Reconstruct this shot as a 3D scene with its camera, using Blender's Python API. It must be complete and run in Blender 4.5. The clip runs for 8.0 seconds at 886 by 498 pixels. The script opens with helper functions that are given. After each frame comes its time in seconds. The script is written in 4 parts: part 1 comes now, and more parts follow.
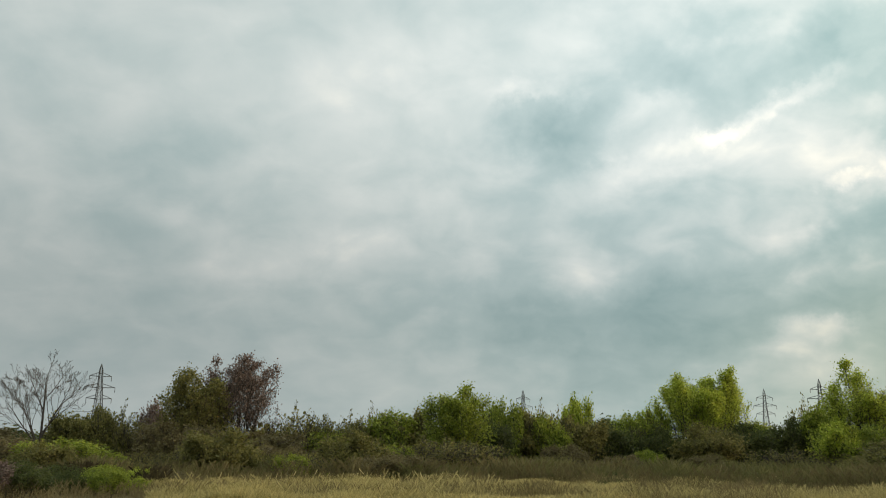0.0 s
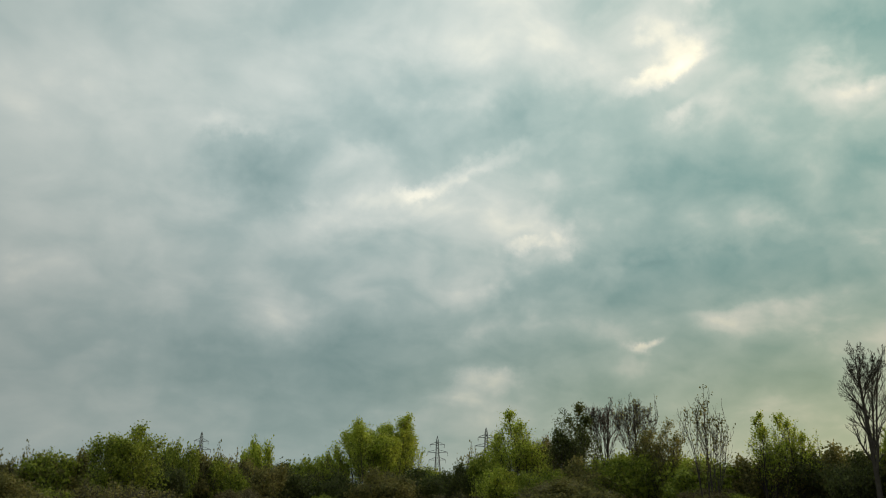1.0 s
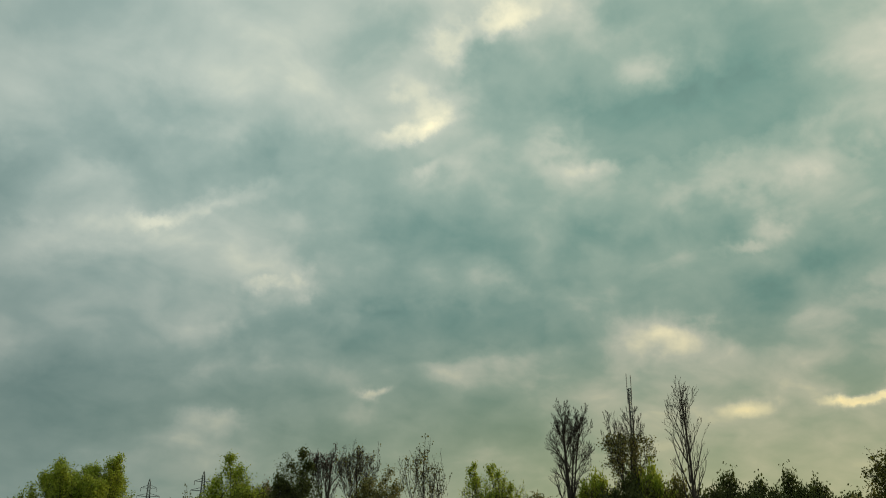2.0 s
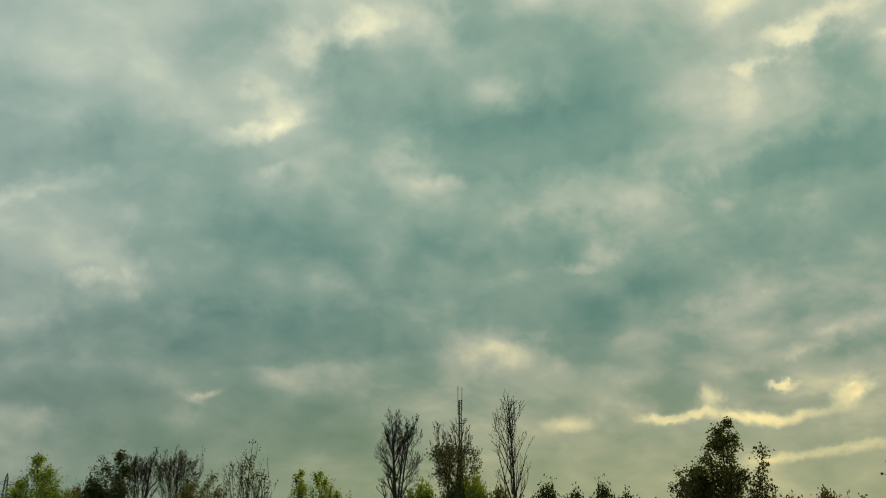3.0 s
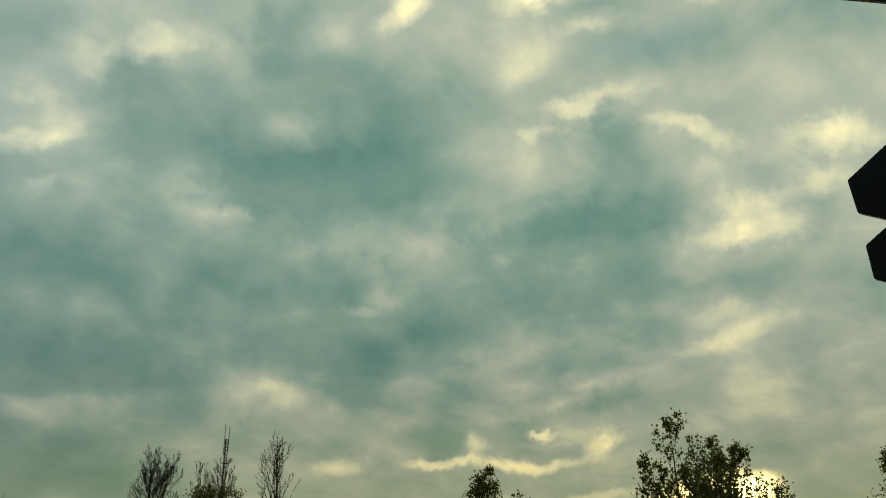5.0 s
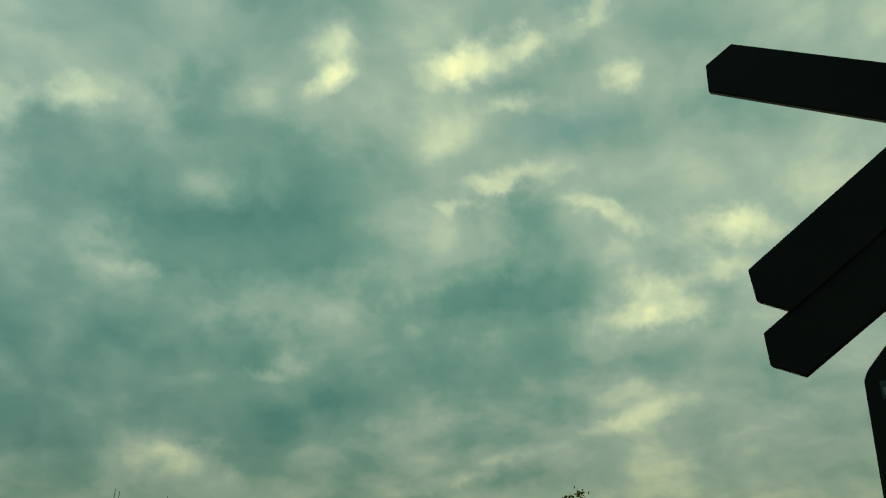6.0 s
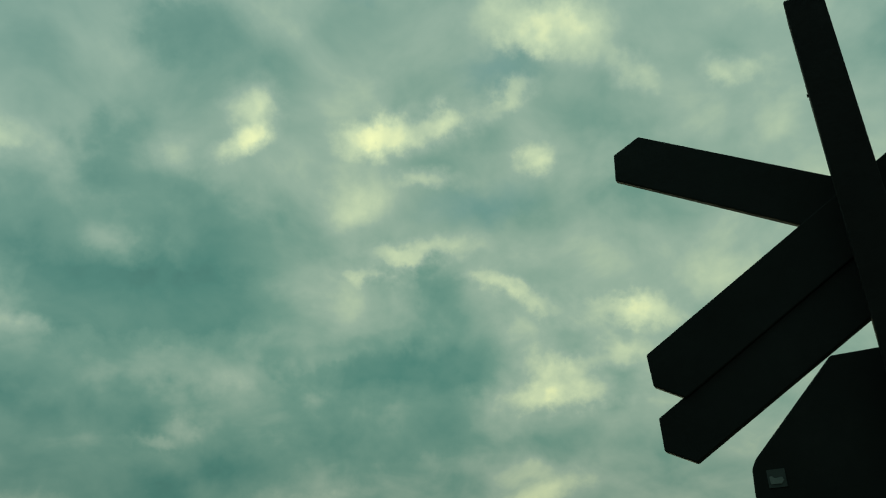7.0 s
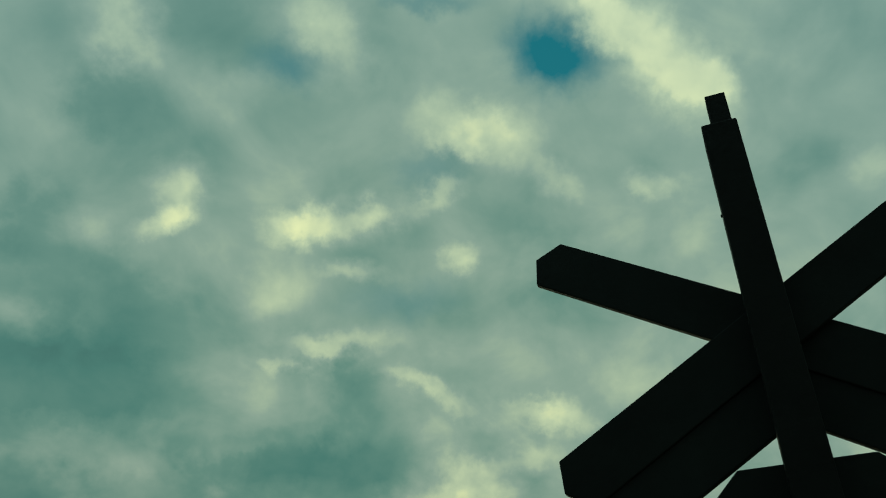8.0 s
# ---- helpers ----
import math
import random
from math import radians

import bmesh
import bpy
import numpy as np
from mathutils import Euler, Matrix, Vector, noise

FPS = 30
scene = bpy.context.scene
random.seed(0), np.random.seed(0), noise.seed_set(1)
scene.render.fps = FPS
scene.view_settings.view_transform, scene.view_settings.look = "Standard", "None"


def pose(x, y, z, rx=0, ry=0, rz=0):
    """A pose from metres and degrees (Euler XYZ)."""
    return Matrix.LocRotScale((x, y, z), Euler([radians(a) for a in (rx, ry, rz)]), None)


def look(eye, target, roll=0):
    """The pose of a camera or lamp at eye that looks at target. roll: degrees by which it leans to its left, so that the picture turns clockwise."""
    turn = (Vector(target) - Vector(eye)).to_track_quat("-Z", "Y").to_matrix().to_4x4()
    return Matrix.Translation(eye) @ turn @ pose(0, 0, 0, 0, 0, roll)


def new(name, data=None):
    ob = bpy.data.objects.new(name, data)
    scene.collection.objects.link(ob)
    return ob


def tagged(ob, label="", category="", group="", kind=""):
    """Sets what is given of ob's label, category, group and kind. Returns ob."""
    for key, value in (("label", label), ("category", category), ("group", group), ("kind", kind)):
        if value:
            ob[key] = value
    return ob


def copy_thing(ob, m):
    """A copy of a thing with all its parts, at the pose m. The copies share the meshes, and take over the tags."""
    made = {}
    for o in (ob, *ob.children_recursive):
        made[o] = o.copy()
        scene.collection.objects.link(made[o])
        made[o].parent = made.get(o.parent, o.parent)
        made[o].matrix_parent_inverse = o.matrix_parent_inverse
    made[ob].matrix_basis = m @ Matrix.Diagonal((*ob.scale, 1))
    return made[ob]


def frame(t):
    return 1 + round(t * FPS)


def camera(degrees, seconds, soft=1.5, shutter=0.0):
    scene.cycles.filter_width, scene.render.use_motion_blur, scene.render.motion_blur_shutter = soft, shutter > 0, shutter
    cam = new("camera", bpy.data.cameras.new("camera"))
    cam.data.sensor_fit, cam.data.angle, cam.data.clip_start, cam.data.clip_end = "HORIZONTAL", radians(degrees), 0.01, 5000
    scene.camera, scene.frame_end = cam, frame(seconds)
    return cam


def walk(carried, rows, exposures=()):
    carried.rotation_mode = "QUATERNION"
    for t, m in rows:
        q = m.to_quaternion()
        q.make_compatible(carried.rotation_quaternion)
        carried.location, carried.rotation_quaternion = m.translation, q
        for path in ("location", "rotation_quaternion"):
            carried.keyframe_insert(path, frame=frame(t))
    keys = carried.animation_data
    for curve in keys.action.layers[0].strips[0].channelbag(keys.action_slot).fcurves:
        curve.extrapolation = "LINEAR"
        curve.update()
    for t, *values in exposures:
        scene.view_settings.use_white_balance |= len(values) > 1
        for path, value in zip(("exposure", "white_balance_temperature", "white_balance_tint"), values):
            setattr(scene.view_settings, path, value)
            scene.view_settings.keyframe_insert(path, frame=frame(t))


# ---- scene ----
EYE = Vector((0.0, 0.0, 1.6))
PATH = [  # seconds, yaw, pitch, roll
    (0.0, -0.00, 13.20, -0.00),
    (0.5, -10.42, 14.41, -0.07),
    (1.0, -20.43, 15.95, -0.09),
    (1.5, -29.86, 17.67, -0.12),
    (2.0, -38.17, 18.78, -0.10),
    (2.2, -40.67, 19.27, 0.05),
    (3.5, -53.39, 19.06, 0.02),
    (4.0, -57.08, 19.68, -0.11),
    (5.3, -66.00, 23.05, -0.26),
    (5.5, -67.11, 23.92, -0.10),
    (6.0, -70.37, 26.54, 0.18),
    (6.5, -73.94, 28.90, 0.25),
    (7.0, -77.23, 31.30, 0.23),
    (7.5, -80.37, 34.19, 0.37),
    (8.0, -83.38, 37.62, 0.42),
]
cam = camera(54.0, 8.0, soft=1.1)
walk(cam, [(t, Matrix.Translation(EYE) @ pose(0, 0, 0, 90 + p, 0, y) @ pose(0, 0, 0, 0, 0, r)) for t, y, p, r in PATH],
     exposures=[(0.0, 0.74, 6750, 15), (0.5, 0.52, 6750, 14), (1.0, 0.32, 6750, 11), (1.5, 0.12, 6750, 7), (2.0, -0.06, 6800, 2), (3.5, -0.22, 6850, -5),
                (5.5, -0.42, 6700, -9), (5.8, -0.48, 6350, -18), (6.0, -0.52, 6150, -25), (6.5, -0.57, 5920, -29), (7.0, -0.59, 5870, -28), (7.5, -0.63, 5800, -27), (8.0, -0.80, 5720, -30)])

# ---------------------------------------------------------------- light
SUN_AZ, SUN_EL = 81.8, 5.6          # degrees, clockwise from +y


def bearing(az, el=0.0):
    a, e = radians(az), radians(el)
    return Vector((math.sin(a) * math.cos(e), math.cos(a) * math.cos(e), math.sin(e)))


sun_data = bpy.data.lights.new("sun", "SUN")
sun_data.energy, sun_data.angle, sun_data.color = 1.5, radians(10), (1.0, 0.82, 0.56)
sun = new("sun", sun_data)
sun.matrix_world = look((0, 0, 60), Vector((0, 0, 60)) - bearing(SUN_AZ, SUN_EL))

# clouds: bearing, elevation, half-width, half-height, lean (degrees), strength; from north round to the east
THIN_NORTH = [
    (-17.7, 14.6, 1.2, 0.64, 5, 0.21),
    (-13.2, 11.1, 2.9, 0.65, 3, 0.21),
    (-7.0, 13.1, 5.7, 0.93, 11, 0.24),
    (-6.5, 23.1, 3.5, 2.16, 3, 0.17),
    (-3.3, 18.4, 6.2, 2.21, 1, 0.14),
    (-2.2, 23.9, 1.6, 1.44, 2, 0.21),
    (-0.2, 11.4, 3.0, 1.49, 0, 0.14),
    (5.6, 23.3, 2.4, 0.48, 9, 0.25),
    (6.1, 4.7, 5.5, 0.72, 0, 0.1),
    (6.6, 23.1, 3.9, 0.54, -7, 0.24),
    (8.6, 12.1, 2.3, 1.38, 3, 0.18),
    (8.6, 25.1, 3.2, 1.76, -4, 0.17),
    (9.3, 11.2, 1.8, 0.92, -2, 0.14),
    (12.9, 17.6, 3.7, 1.09, 16, 0.17),
]
THIN_NNE = [
    (13.0, 21.3, 2.2, 0.64, 11, 0.22),
    (14.0, 18.2, 3.6, 0.9, 15, 0.22),
    (18.2, 29.0, 1.6, 0.89, 21, 0.22),
    (18.4, 19.9, 1.3, 0.37, 4, 0.36),
    (22.1, 12.6, 2.2, 1.28, 1, 0.25),
    (22.4, 25.8, 2.8, 0.72, 3, 0.18),
    (22.6, 21.1, 5.1, 0.44, 19, 0.43),
    (22.9, 7.1, 2.0, 1.16, 20, 0.63),
    (23.1, 5.6, 5.4, 1.42, 5, 0.55),
    (23.1, 7.4, 1.6, 0.72, 0, 0.88),
    (26.2, 16.0, 1.2, 0.3, 1, 0.65),
    (26.2, 16.9, 3.1, 1.11, 1, 0.29),
    (29.0, 16.2, 1.0, 0.62, -90, 0.65),
    (32.7, 8.1, 2.6, 0.9, 9, 0.33),
]
THIN_NE = [
    (33.3, 8.4, 1.8, 0.81, 3, 0.36),
    (33.3, 9.3, 0.7, 0.18, -1, 0.58),
    (33.8, 9.4, 0.6, 0.15, 4, 0.45),
    (35.7, 26.5, 2.5, 0.48, 14, 0.63),
    (36.3, 28.7, 1.7, 1.11, -64, 0.45),
    (37.2, 23.8, 0.9, 0.35, 8, 0.27),
    (37.4, 23.6, 2.0, 0.45, 20, 0.22),
    (38.7, 31.9, 1.6, 1.36, 12, 0.45),
    (39.1, 11.3, 2.0, 0.69, 3, 0.32),
    (40.5, 11.2, 4.7, 0.8, -2, 0.25),
    (41.3, 5.8, 2.8, 0.87, -1, 0.39),
    (42.0, 16.8, 1.4, 0.64, -15, 0.41),
    (42.2, 33.2, 3.2, 0.76, 20, 0.63),
    (44.9, 24.9, 1.5, 1.09, 18, 0.25),
]
THIN_ENE = [
    (47.9, 23.5, 1.6, 0.66, 4, 0.2),
    (48.9, 23.5, 2.2, 0.42, -7, 0.25),
    (50.1, 11.3, 1.5, 0.73, 21, 0.36),
    (52.2, 12.8, 3.0, 1.27, -9, 0.63),
    (52.8, 29.4, 1.7, 0.72, 2, 0.14),
    (53.0, 47.5, 2.7, 1.72, -4, 1.0),
    (53.5, 20.6, 3.5, 0.93, 15, 0.18),
    (53.9, 29.5, 2.6, 0.7, 10, 0.3),
    (54.7, 22.3, 4.8, 0.93, 15, 0.18),
    (54.9, 12.1, 2.3, 0.91, -19, 0.36),
    (56.5, 35.7, 2.5, 1.07, 10, 0.3),
    (56.8, 7.1, 2.2, 0.71, 0, 0.45),
    (57.5, 8.0, 1.3, 0.43, 0, 1.05),
    (57.9, 17.5, 1.2, 0.3, 0, 0.63),
]
THIN_E_BY_N = [
    (59.6, 18.2, 1.4, 0.61, 5, 0.15),
    (59.9, 18.8, 1.2, 0.74, 0, 0.45),
    (61.4, 37.1, 1.6, 0.74, 22, 0.95),
    (61.4, 39.4, 1.6, 1.48, -23, 0.85),
    (63.4, 22.4, 3.0, 0.78, 5, 0.2),
    (63.4, 44.3, 1.9, 0.87, 6, 0.25),
    (63.5, 34.0, 2.6, 1.4, -3, 0.23),
    (63.7, 46.1, 2.5, 1.07, 9, 0.3),
    (63.8, 8.1, 1.5, 0.21, -1, 1.2),
    (66.0, 8.9, 0.7, 0.53, 41, 1.35),
    (68.5, 8.0, 3.9, 0.28, 1, 1.35),
    (68.5, 14.4, 3.0, 0.51, 17, 0.27),
    (69.9, 33.6, 1.9, 1.53, -39, 0.36),
    (69.9, 33.7, 2.2, 1.13, 18, 0.15),
]
THIN_EAST = [
    (70.6, 9.9, 0.6, 0.18, -2, 1.5),
    (71.4, 38.5, 2.1, 1.02, 3, 1.0),
    (71.7, 29.3, 1.1, 0.37, 2, 0.5),
    (71.8, 24.5, 3.2, 0.52, 11, 0.35),
    (72.0, 11.8, 3.2, 0.35, 15, 0.54),
    (72.1, 29.7, 1.0, 0.35, -6, 0.41),
    (72.1, 50.9, 3.7, 1.79, -19, 0.8),
    (72.2, 5.8, 4.1, 0.24, 6, 1.05),
    (73.8, 31.0, 2.4, 0.56, 6, 0.45),
    (74.7, 9.0, 0.9, 0.47, 28, 1.5),
    (75.0, 13.2, 2.1, 0.35, 8, 0.36),
    (75.1, 38.9, 3.8, 1.03, 9, 0.7),
    (76.2, 31.1, 3.5, 0.6, 9, 0.4),
    (76.6, 35.8, 1.8, 0.52, 0, 0.6),
]
THIN_E_BY_S = [
    (77.9, 17.5, 2.3, 0.7, 0, 0.3),
    (78.0, 39.7, 1.9, 0.75, 13, 0.5),
    (80.5, 29.1, 1.7, 0.45, -18, 0.3),
    (82.4, 15.1, 2.7, 0.47, 19, 0.36),
    (82.8, 41.2, 1.7, 0.52, 11, 0.6),
    (83.0, 28.1, 2.4, 0.57, -24, 0.5),
    (83.2, 46.1, 3.6, 1.04, -3, 0.5),
    (83.5, 16.7, 3.0, 0.69, -1, 0.3),
    (84.0, 44.3, 2.0, 0.7, -3, 0.7),
    (84.4, 36.9, 1.1, 0.74, 7, 0.8),
    (84.6, 11.2, 2.0, 1.52, 76, 0.27),
    (85.5, 23.4, 1.6, 0.87, -2, 0.7),
    (86.2, 21.8, 3.3, 0.72, 2, 0.8),
    (88.1, 44.7, 3.5, 1.4, -5, 0.75),
]
THIN_SOUTH_EAST = [
    (88.3, 27.2, 2.0, 0.73, -4, 0.4),
    (89.1, 24.2, 2.4, 0.72, 9, 0.5),
    (91.8, 26.7, 1.8, 0.72, -5, 0.75),
    (93.0, 42.0, 1.6, 0.96, -21, 0.6),
    (98.6, 51.7, 2.4, 1.41, -22, 1.2),
    (101.4, 40.4, 1.7, 0.69, -12, 0.35),
    (102.4, 40.6, 1.8, 0.72, -8, 0.35),
    (103.7, 48.6, 4.6, 2.14, -41, 1.3),
    (106.5, 46.1, 2.4, 1.06, -10, 0.8),
    (110.5, 48.4, 4.3, 2.74, -7, 0.3),
    (117.3, 38.2, 1.5, 1.02, -12, 0.3),
]
DARK_NORTH = [
    (-27.0, 23.2, 3.9, 2.59, -86, 0.3),
    (-23.3, 5.4, 4.7, 2.02, 2, 0.4),
    (-21.7, 13.0, 2.7, 1.74, 5, 0.35),
    (-18.3, 17.9, 3.9, 2.11, 16, 0.4),
    (-15.9, 8.1, 6.9, 1.42, 2, 0.3),
    (1.4, 15.1, 3.9, 2.6, 0, 0.25),
    (4.3, 8.8, 11.2, 1.85, -1, 0.35),
    (5.1, 9.4, 3.1, 2.66, -5, 0.5),
    (7.7, 20.0, 2.8, 2.43, 9, 0.7),
    (8.2, 30.8, 5.6, 1.32, 10, 0.35),
    (8.5, 20.4, 2.7, 2.18, -4, 0.6),
    (8.9, 4.3, 3.8, 0.82, 1, 0.4),
    (10.7, 8.1, 8.3, 1.37, 3, 0.8),
    (11.8, 14.8, 4.2, 1.77, 4, 0.25),
]
DARK_NNE = [
    (14.5, 25.7, 3.1, 2.06, -7, 0.3),
    (15.3, 6.5, 4.8, 1.23, 12, 0.5),
    (15.7, 10.7, 5.3, 1.43, 2, 0.4),
    (15.8, 23.8, 3.1, 1.08, 14, 0.3),
    (16.4, 14.9, 4.3, 2.15, -4, 0.3),
    (17.0, 8.8, 3.8, 2.13, -2, 0.35),
    (24.2, 24.0, 5.7, 2.5, -1, 0.95),
    (25.5, 11.6, 2.5, 2.03, -5, 0.45),
    (26.7, 9.2, 4.8, 0.8, 0, 0.7),
    (28.2, 12.1, 3.8, 1.48, 0, 0.6),
    (29.7, 6.7, 1.8, 0.72, 0, 0.5),
    (31.3, 24.0, 4.9, 1.47, 4, 0.4),
    (32.6, 32.1, 4.4, 0.98, 12, 0.35),
    (33.2, 18.4, 4.3, 2.23, -1, 0.5),
]
DARK_NE = [
    (34.1, 11.5, 2.5, 1.0, 4, 0.5),
    (34.5, 20.4, 2.0, 1.72, 7, 0.4),
    (35.0, 12.8, 8.7, 1.66, -6, 0.6),
    (35.3, 14.6, 2.6, 1.71, 4, 0.5),
    (36.1, 9.3, 1.9, 1.0, 2, 0.7),
    (38.2, 8.4, 3.6, 1.08, -1, 0.5),
    (39.4, 8.4, 3.0, 1.02, 2, 0.6),
    (40.5, 13.7, 7.0, 1.4, -1, 0.85),
    (40.6, 20.1, 3.6, 1.78, 6, 0.45),
    (42.1, 29.6, 2.4, 2.1, -8, 0.4),
    (42.4, 7.2, 3.2, 0.88, -2, 0.4),
    (42.9, 6.9, 1.7, 0.85, 1, 0.6),
    (43.3, 30.1, 4.4, 2.11, 7, 0.5),
    (44.5, 39.5, 3.0, 2.63, 6, 0.2),
]
DARK_ENE = [
    (47.4, 18.8, 3.8, 1.1, 3, 0.35),
    (47.6, 15.6, 4.5, 1.45, -7, 0.5),
    (49.6, 28.9, 2.1, 1.71, 6, 0.4),
    (50.9, 26.7, 3.7, 1.82, 3, 0.7),
    (51.0, 18.6, 2.6, 1.95, 1, 0.4),
    (51.6, 25.5, 2.8, 1.54, 9, 0.4),
    (51.8, 34.8, 2.3, 1.74, 9, 0.5),
    (51.9, 34.6, 2.2, 1.99, -14, 0.4),
    (53.7, 43.1, 2.6, 1.73, 9, 0.5),
    (54.2, 24.7, 2.4, 1.11, 1, 0.5),
    (54.4, 43.5, 2.7, 1.36, 10, 0.5),
    (57.5, 26.2, 4.5, 2.35, 9, 0.6),
    (58.1, 26.2, 7.6, 1.42, 8, 0.6),
    (58.1, 32.0, 2.8, 2.15, 5, 0.5),
]
DARK_E_BY_N = [
    (59.0, 12.8, 2.3, 1.46, 0, 0.6),
    (59.1, 20.3, 4.0, 1.49, 0, 0.4),
    (59.2, 30.9, 3.8, 2.16, 0, 0.5),
    (60.0, 27.3, 3.3, 1.83, -1, 0.7),
    (60.7, 20.2, 4.0, 1.04, 5, 0.3),
    (60.9, 49.5, 4.1, 1.74, 10, 0.4),
    (61.0, 15.4, 5.0, 1.66, 14, 0.6),
    (62.8, 11.3, 3.4, 1.01, 9, 0.45),
    (64.2, 9.5, 1.7, 0.79, -1, 0.7),
    (64.8, 32.2, 2.6, 2.2, 0, 0.25),
    (66.8, 16.1, 5.4, 1.38, 12, 0.4),
    (68.1, 25.5, 4.4, 1.46, 4, 0.5),
    (68.6, 9.6, 1.4, 0.71, -1, 0.6),
    (68.7, 17.4, 4.9, 1.28, 11, 0.55),
]
DARK_EAST = [
    (68.7, 19.0, 7.5, 1.06, 3, 0.5),
    (71.7, 22.9, 5.7, 1.38, 4, 0.4),
    (72.2, 22.6, 4.2, 1.81, 4, 0.6),
    (72.8, 8.6, 1.7, 0.49, -2, 0.4),
    (73.5, 23.1, 5.2, 1.46, 1, 0.6),
    (73.8, 11.8, 2.8, 0.7, 7, 0.65),
    (76.0, 29.0, 1.9, 1.4, -8, 0.5),
    (77.5, 28.4, 3.4, 2.23, 0, 0.55),
    (77.8, 22.0, 2.2, 2.12, -4, 0.3),
    (77.9, 17.0, 4.2, 1.4, 9, 0.35),
    (77.9, 19.2, 3.9, 1.42, 0, 0.4),
    (78.3, 25.9, 3.3, 2.11, -26, 0.5),
    (78.4, 51.4, 3.5, 1.75, 2, 0.2),
    (79.1, 24.7, 2.0, 1.84, 1, 0.5),
]
DARK_E_BY_S = [
    (80.3, 39.1, 1.9, 1.1, -1, 0.4),
    (80.5, 11.5, 2.0, 0.85, -4, 0.4),
    (86.9, 34.3, 2.2, 1.47, -3, 0.3),
    (89.3, 19.2, 2.2, 2.08, 16, 0.3),
    (93.2, 35.5, 2.6, 2.5, 23, 0.65),
    (96.1, 30.7, 2.4, 1.43, -7, 0.3),
    (114.2, 40.5, 2.5, 2.04, 1, 0.3),
    (116.3, 45.3, 4.2, 2.05, -15, 0.25),
    (46, 17, 9, 6, 0, 0.7),
    (36, 6, 9, 3, 0, 0.9),
    (20, 7, 11, 3, 0, 0.6),
    (52, 29, 6, 5, 0, 0.4),
    (58, 20, 5, 4, 0, 0.25),
    (57, 42, 7, 6, 0, 0.25),
]
HOLES = [
    (67.7, 48.6, 2.4, 0.99, 7, 0.6),
    (80.2, 34.1, 3.1, 0.82, 7, 0.3),
    (81.7, 53.4, 3.6, 0.48, 1, 0.5),
    (81.9, 42.6, 2.2, 0.79, -2, 0.35),
    (94.5, 49.8, 3.3, 1.61, -7, 1.2),
]


class Graph:
    """Short hand for building node trees."""

    def __init__(self, tree):
        self.tree = tree
        tree.nodes.clear()

    def node(self, kind, *ins, **props):
        n = self.tree.nodes.new(kind)
        for k, v in props.items():
            setattr(n, k, v)
        for i, v in enumerate(ins):
            self.feed(n, i, v)
        return n

    def feed(self, n, i, v):
        if v is None:
            return
        if isinstance(v, bpy.types.NodeSocket):
            self.tree.links.new(v, n.inputs[i])
        else:
            n.inputs[i].default_value = v

    def math(self, op, *ins, clamp=False):
        return self.node("ShaderNodeMath", *ins, operation=op, use_clamp=clamp).outputs[0]

    def vec(self, op, *ins):
        n = self.node("ShaderNodeVectorMath", *ins, operation=op)
        return n.outputs["Value"] if op in ("LENGTH", "DOT_PRODUCT") else n.outputs[0]

    def noise(self, vector, scale, detail=4.0, rough=0.5, distort=0.0):
        n = self.node("ShaderNodeTexNoise")
        self.tree.links.new(vector, n.inputs["Vector"])
        for k, v in (("Scale", scale), ("Detail", detail), ("Roughness", rough), ("Distortion", distort)):
            n.inputs[k].default_value = v
        return n

    def ramp(self, fac, stops, mode="LINEAR"):
        n = self.node("ShaderNodeValToRGB", fac)
        n.color_ramp.interpolation = mode
        els = n.color_ramp.elements
        while len(els) < len(stops):
            els.new(0.5)
        for e, (p, c) in zip(els, stops):
            e.position, e.color = p, (*c, 1)
        return n.outputs[0]

    def mix(self, fac, a, b, blend="MIX"):
        n = self.node("ShaderNodeMix", data_type="RGBA", blend_type=blend)
        for i, v in ((0, fac), (6, a), (7, b)):
            if isinstance(v, tuple):
                v = (*v, 1)
            self.feed(n, i, v)
        return n.outputs[2]

    def spread(self, v, a, b, c=0.0, d=1.0):
        n = self.node("ShaderNodeMapRange", v, a, b, c, d, interpolation_type="SMOOTHSTEP")
        return n.outputs[0]


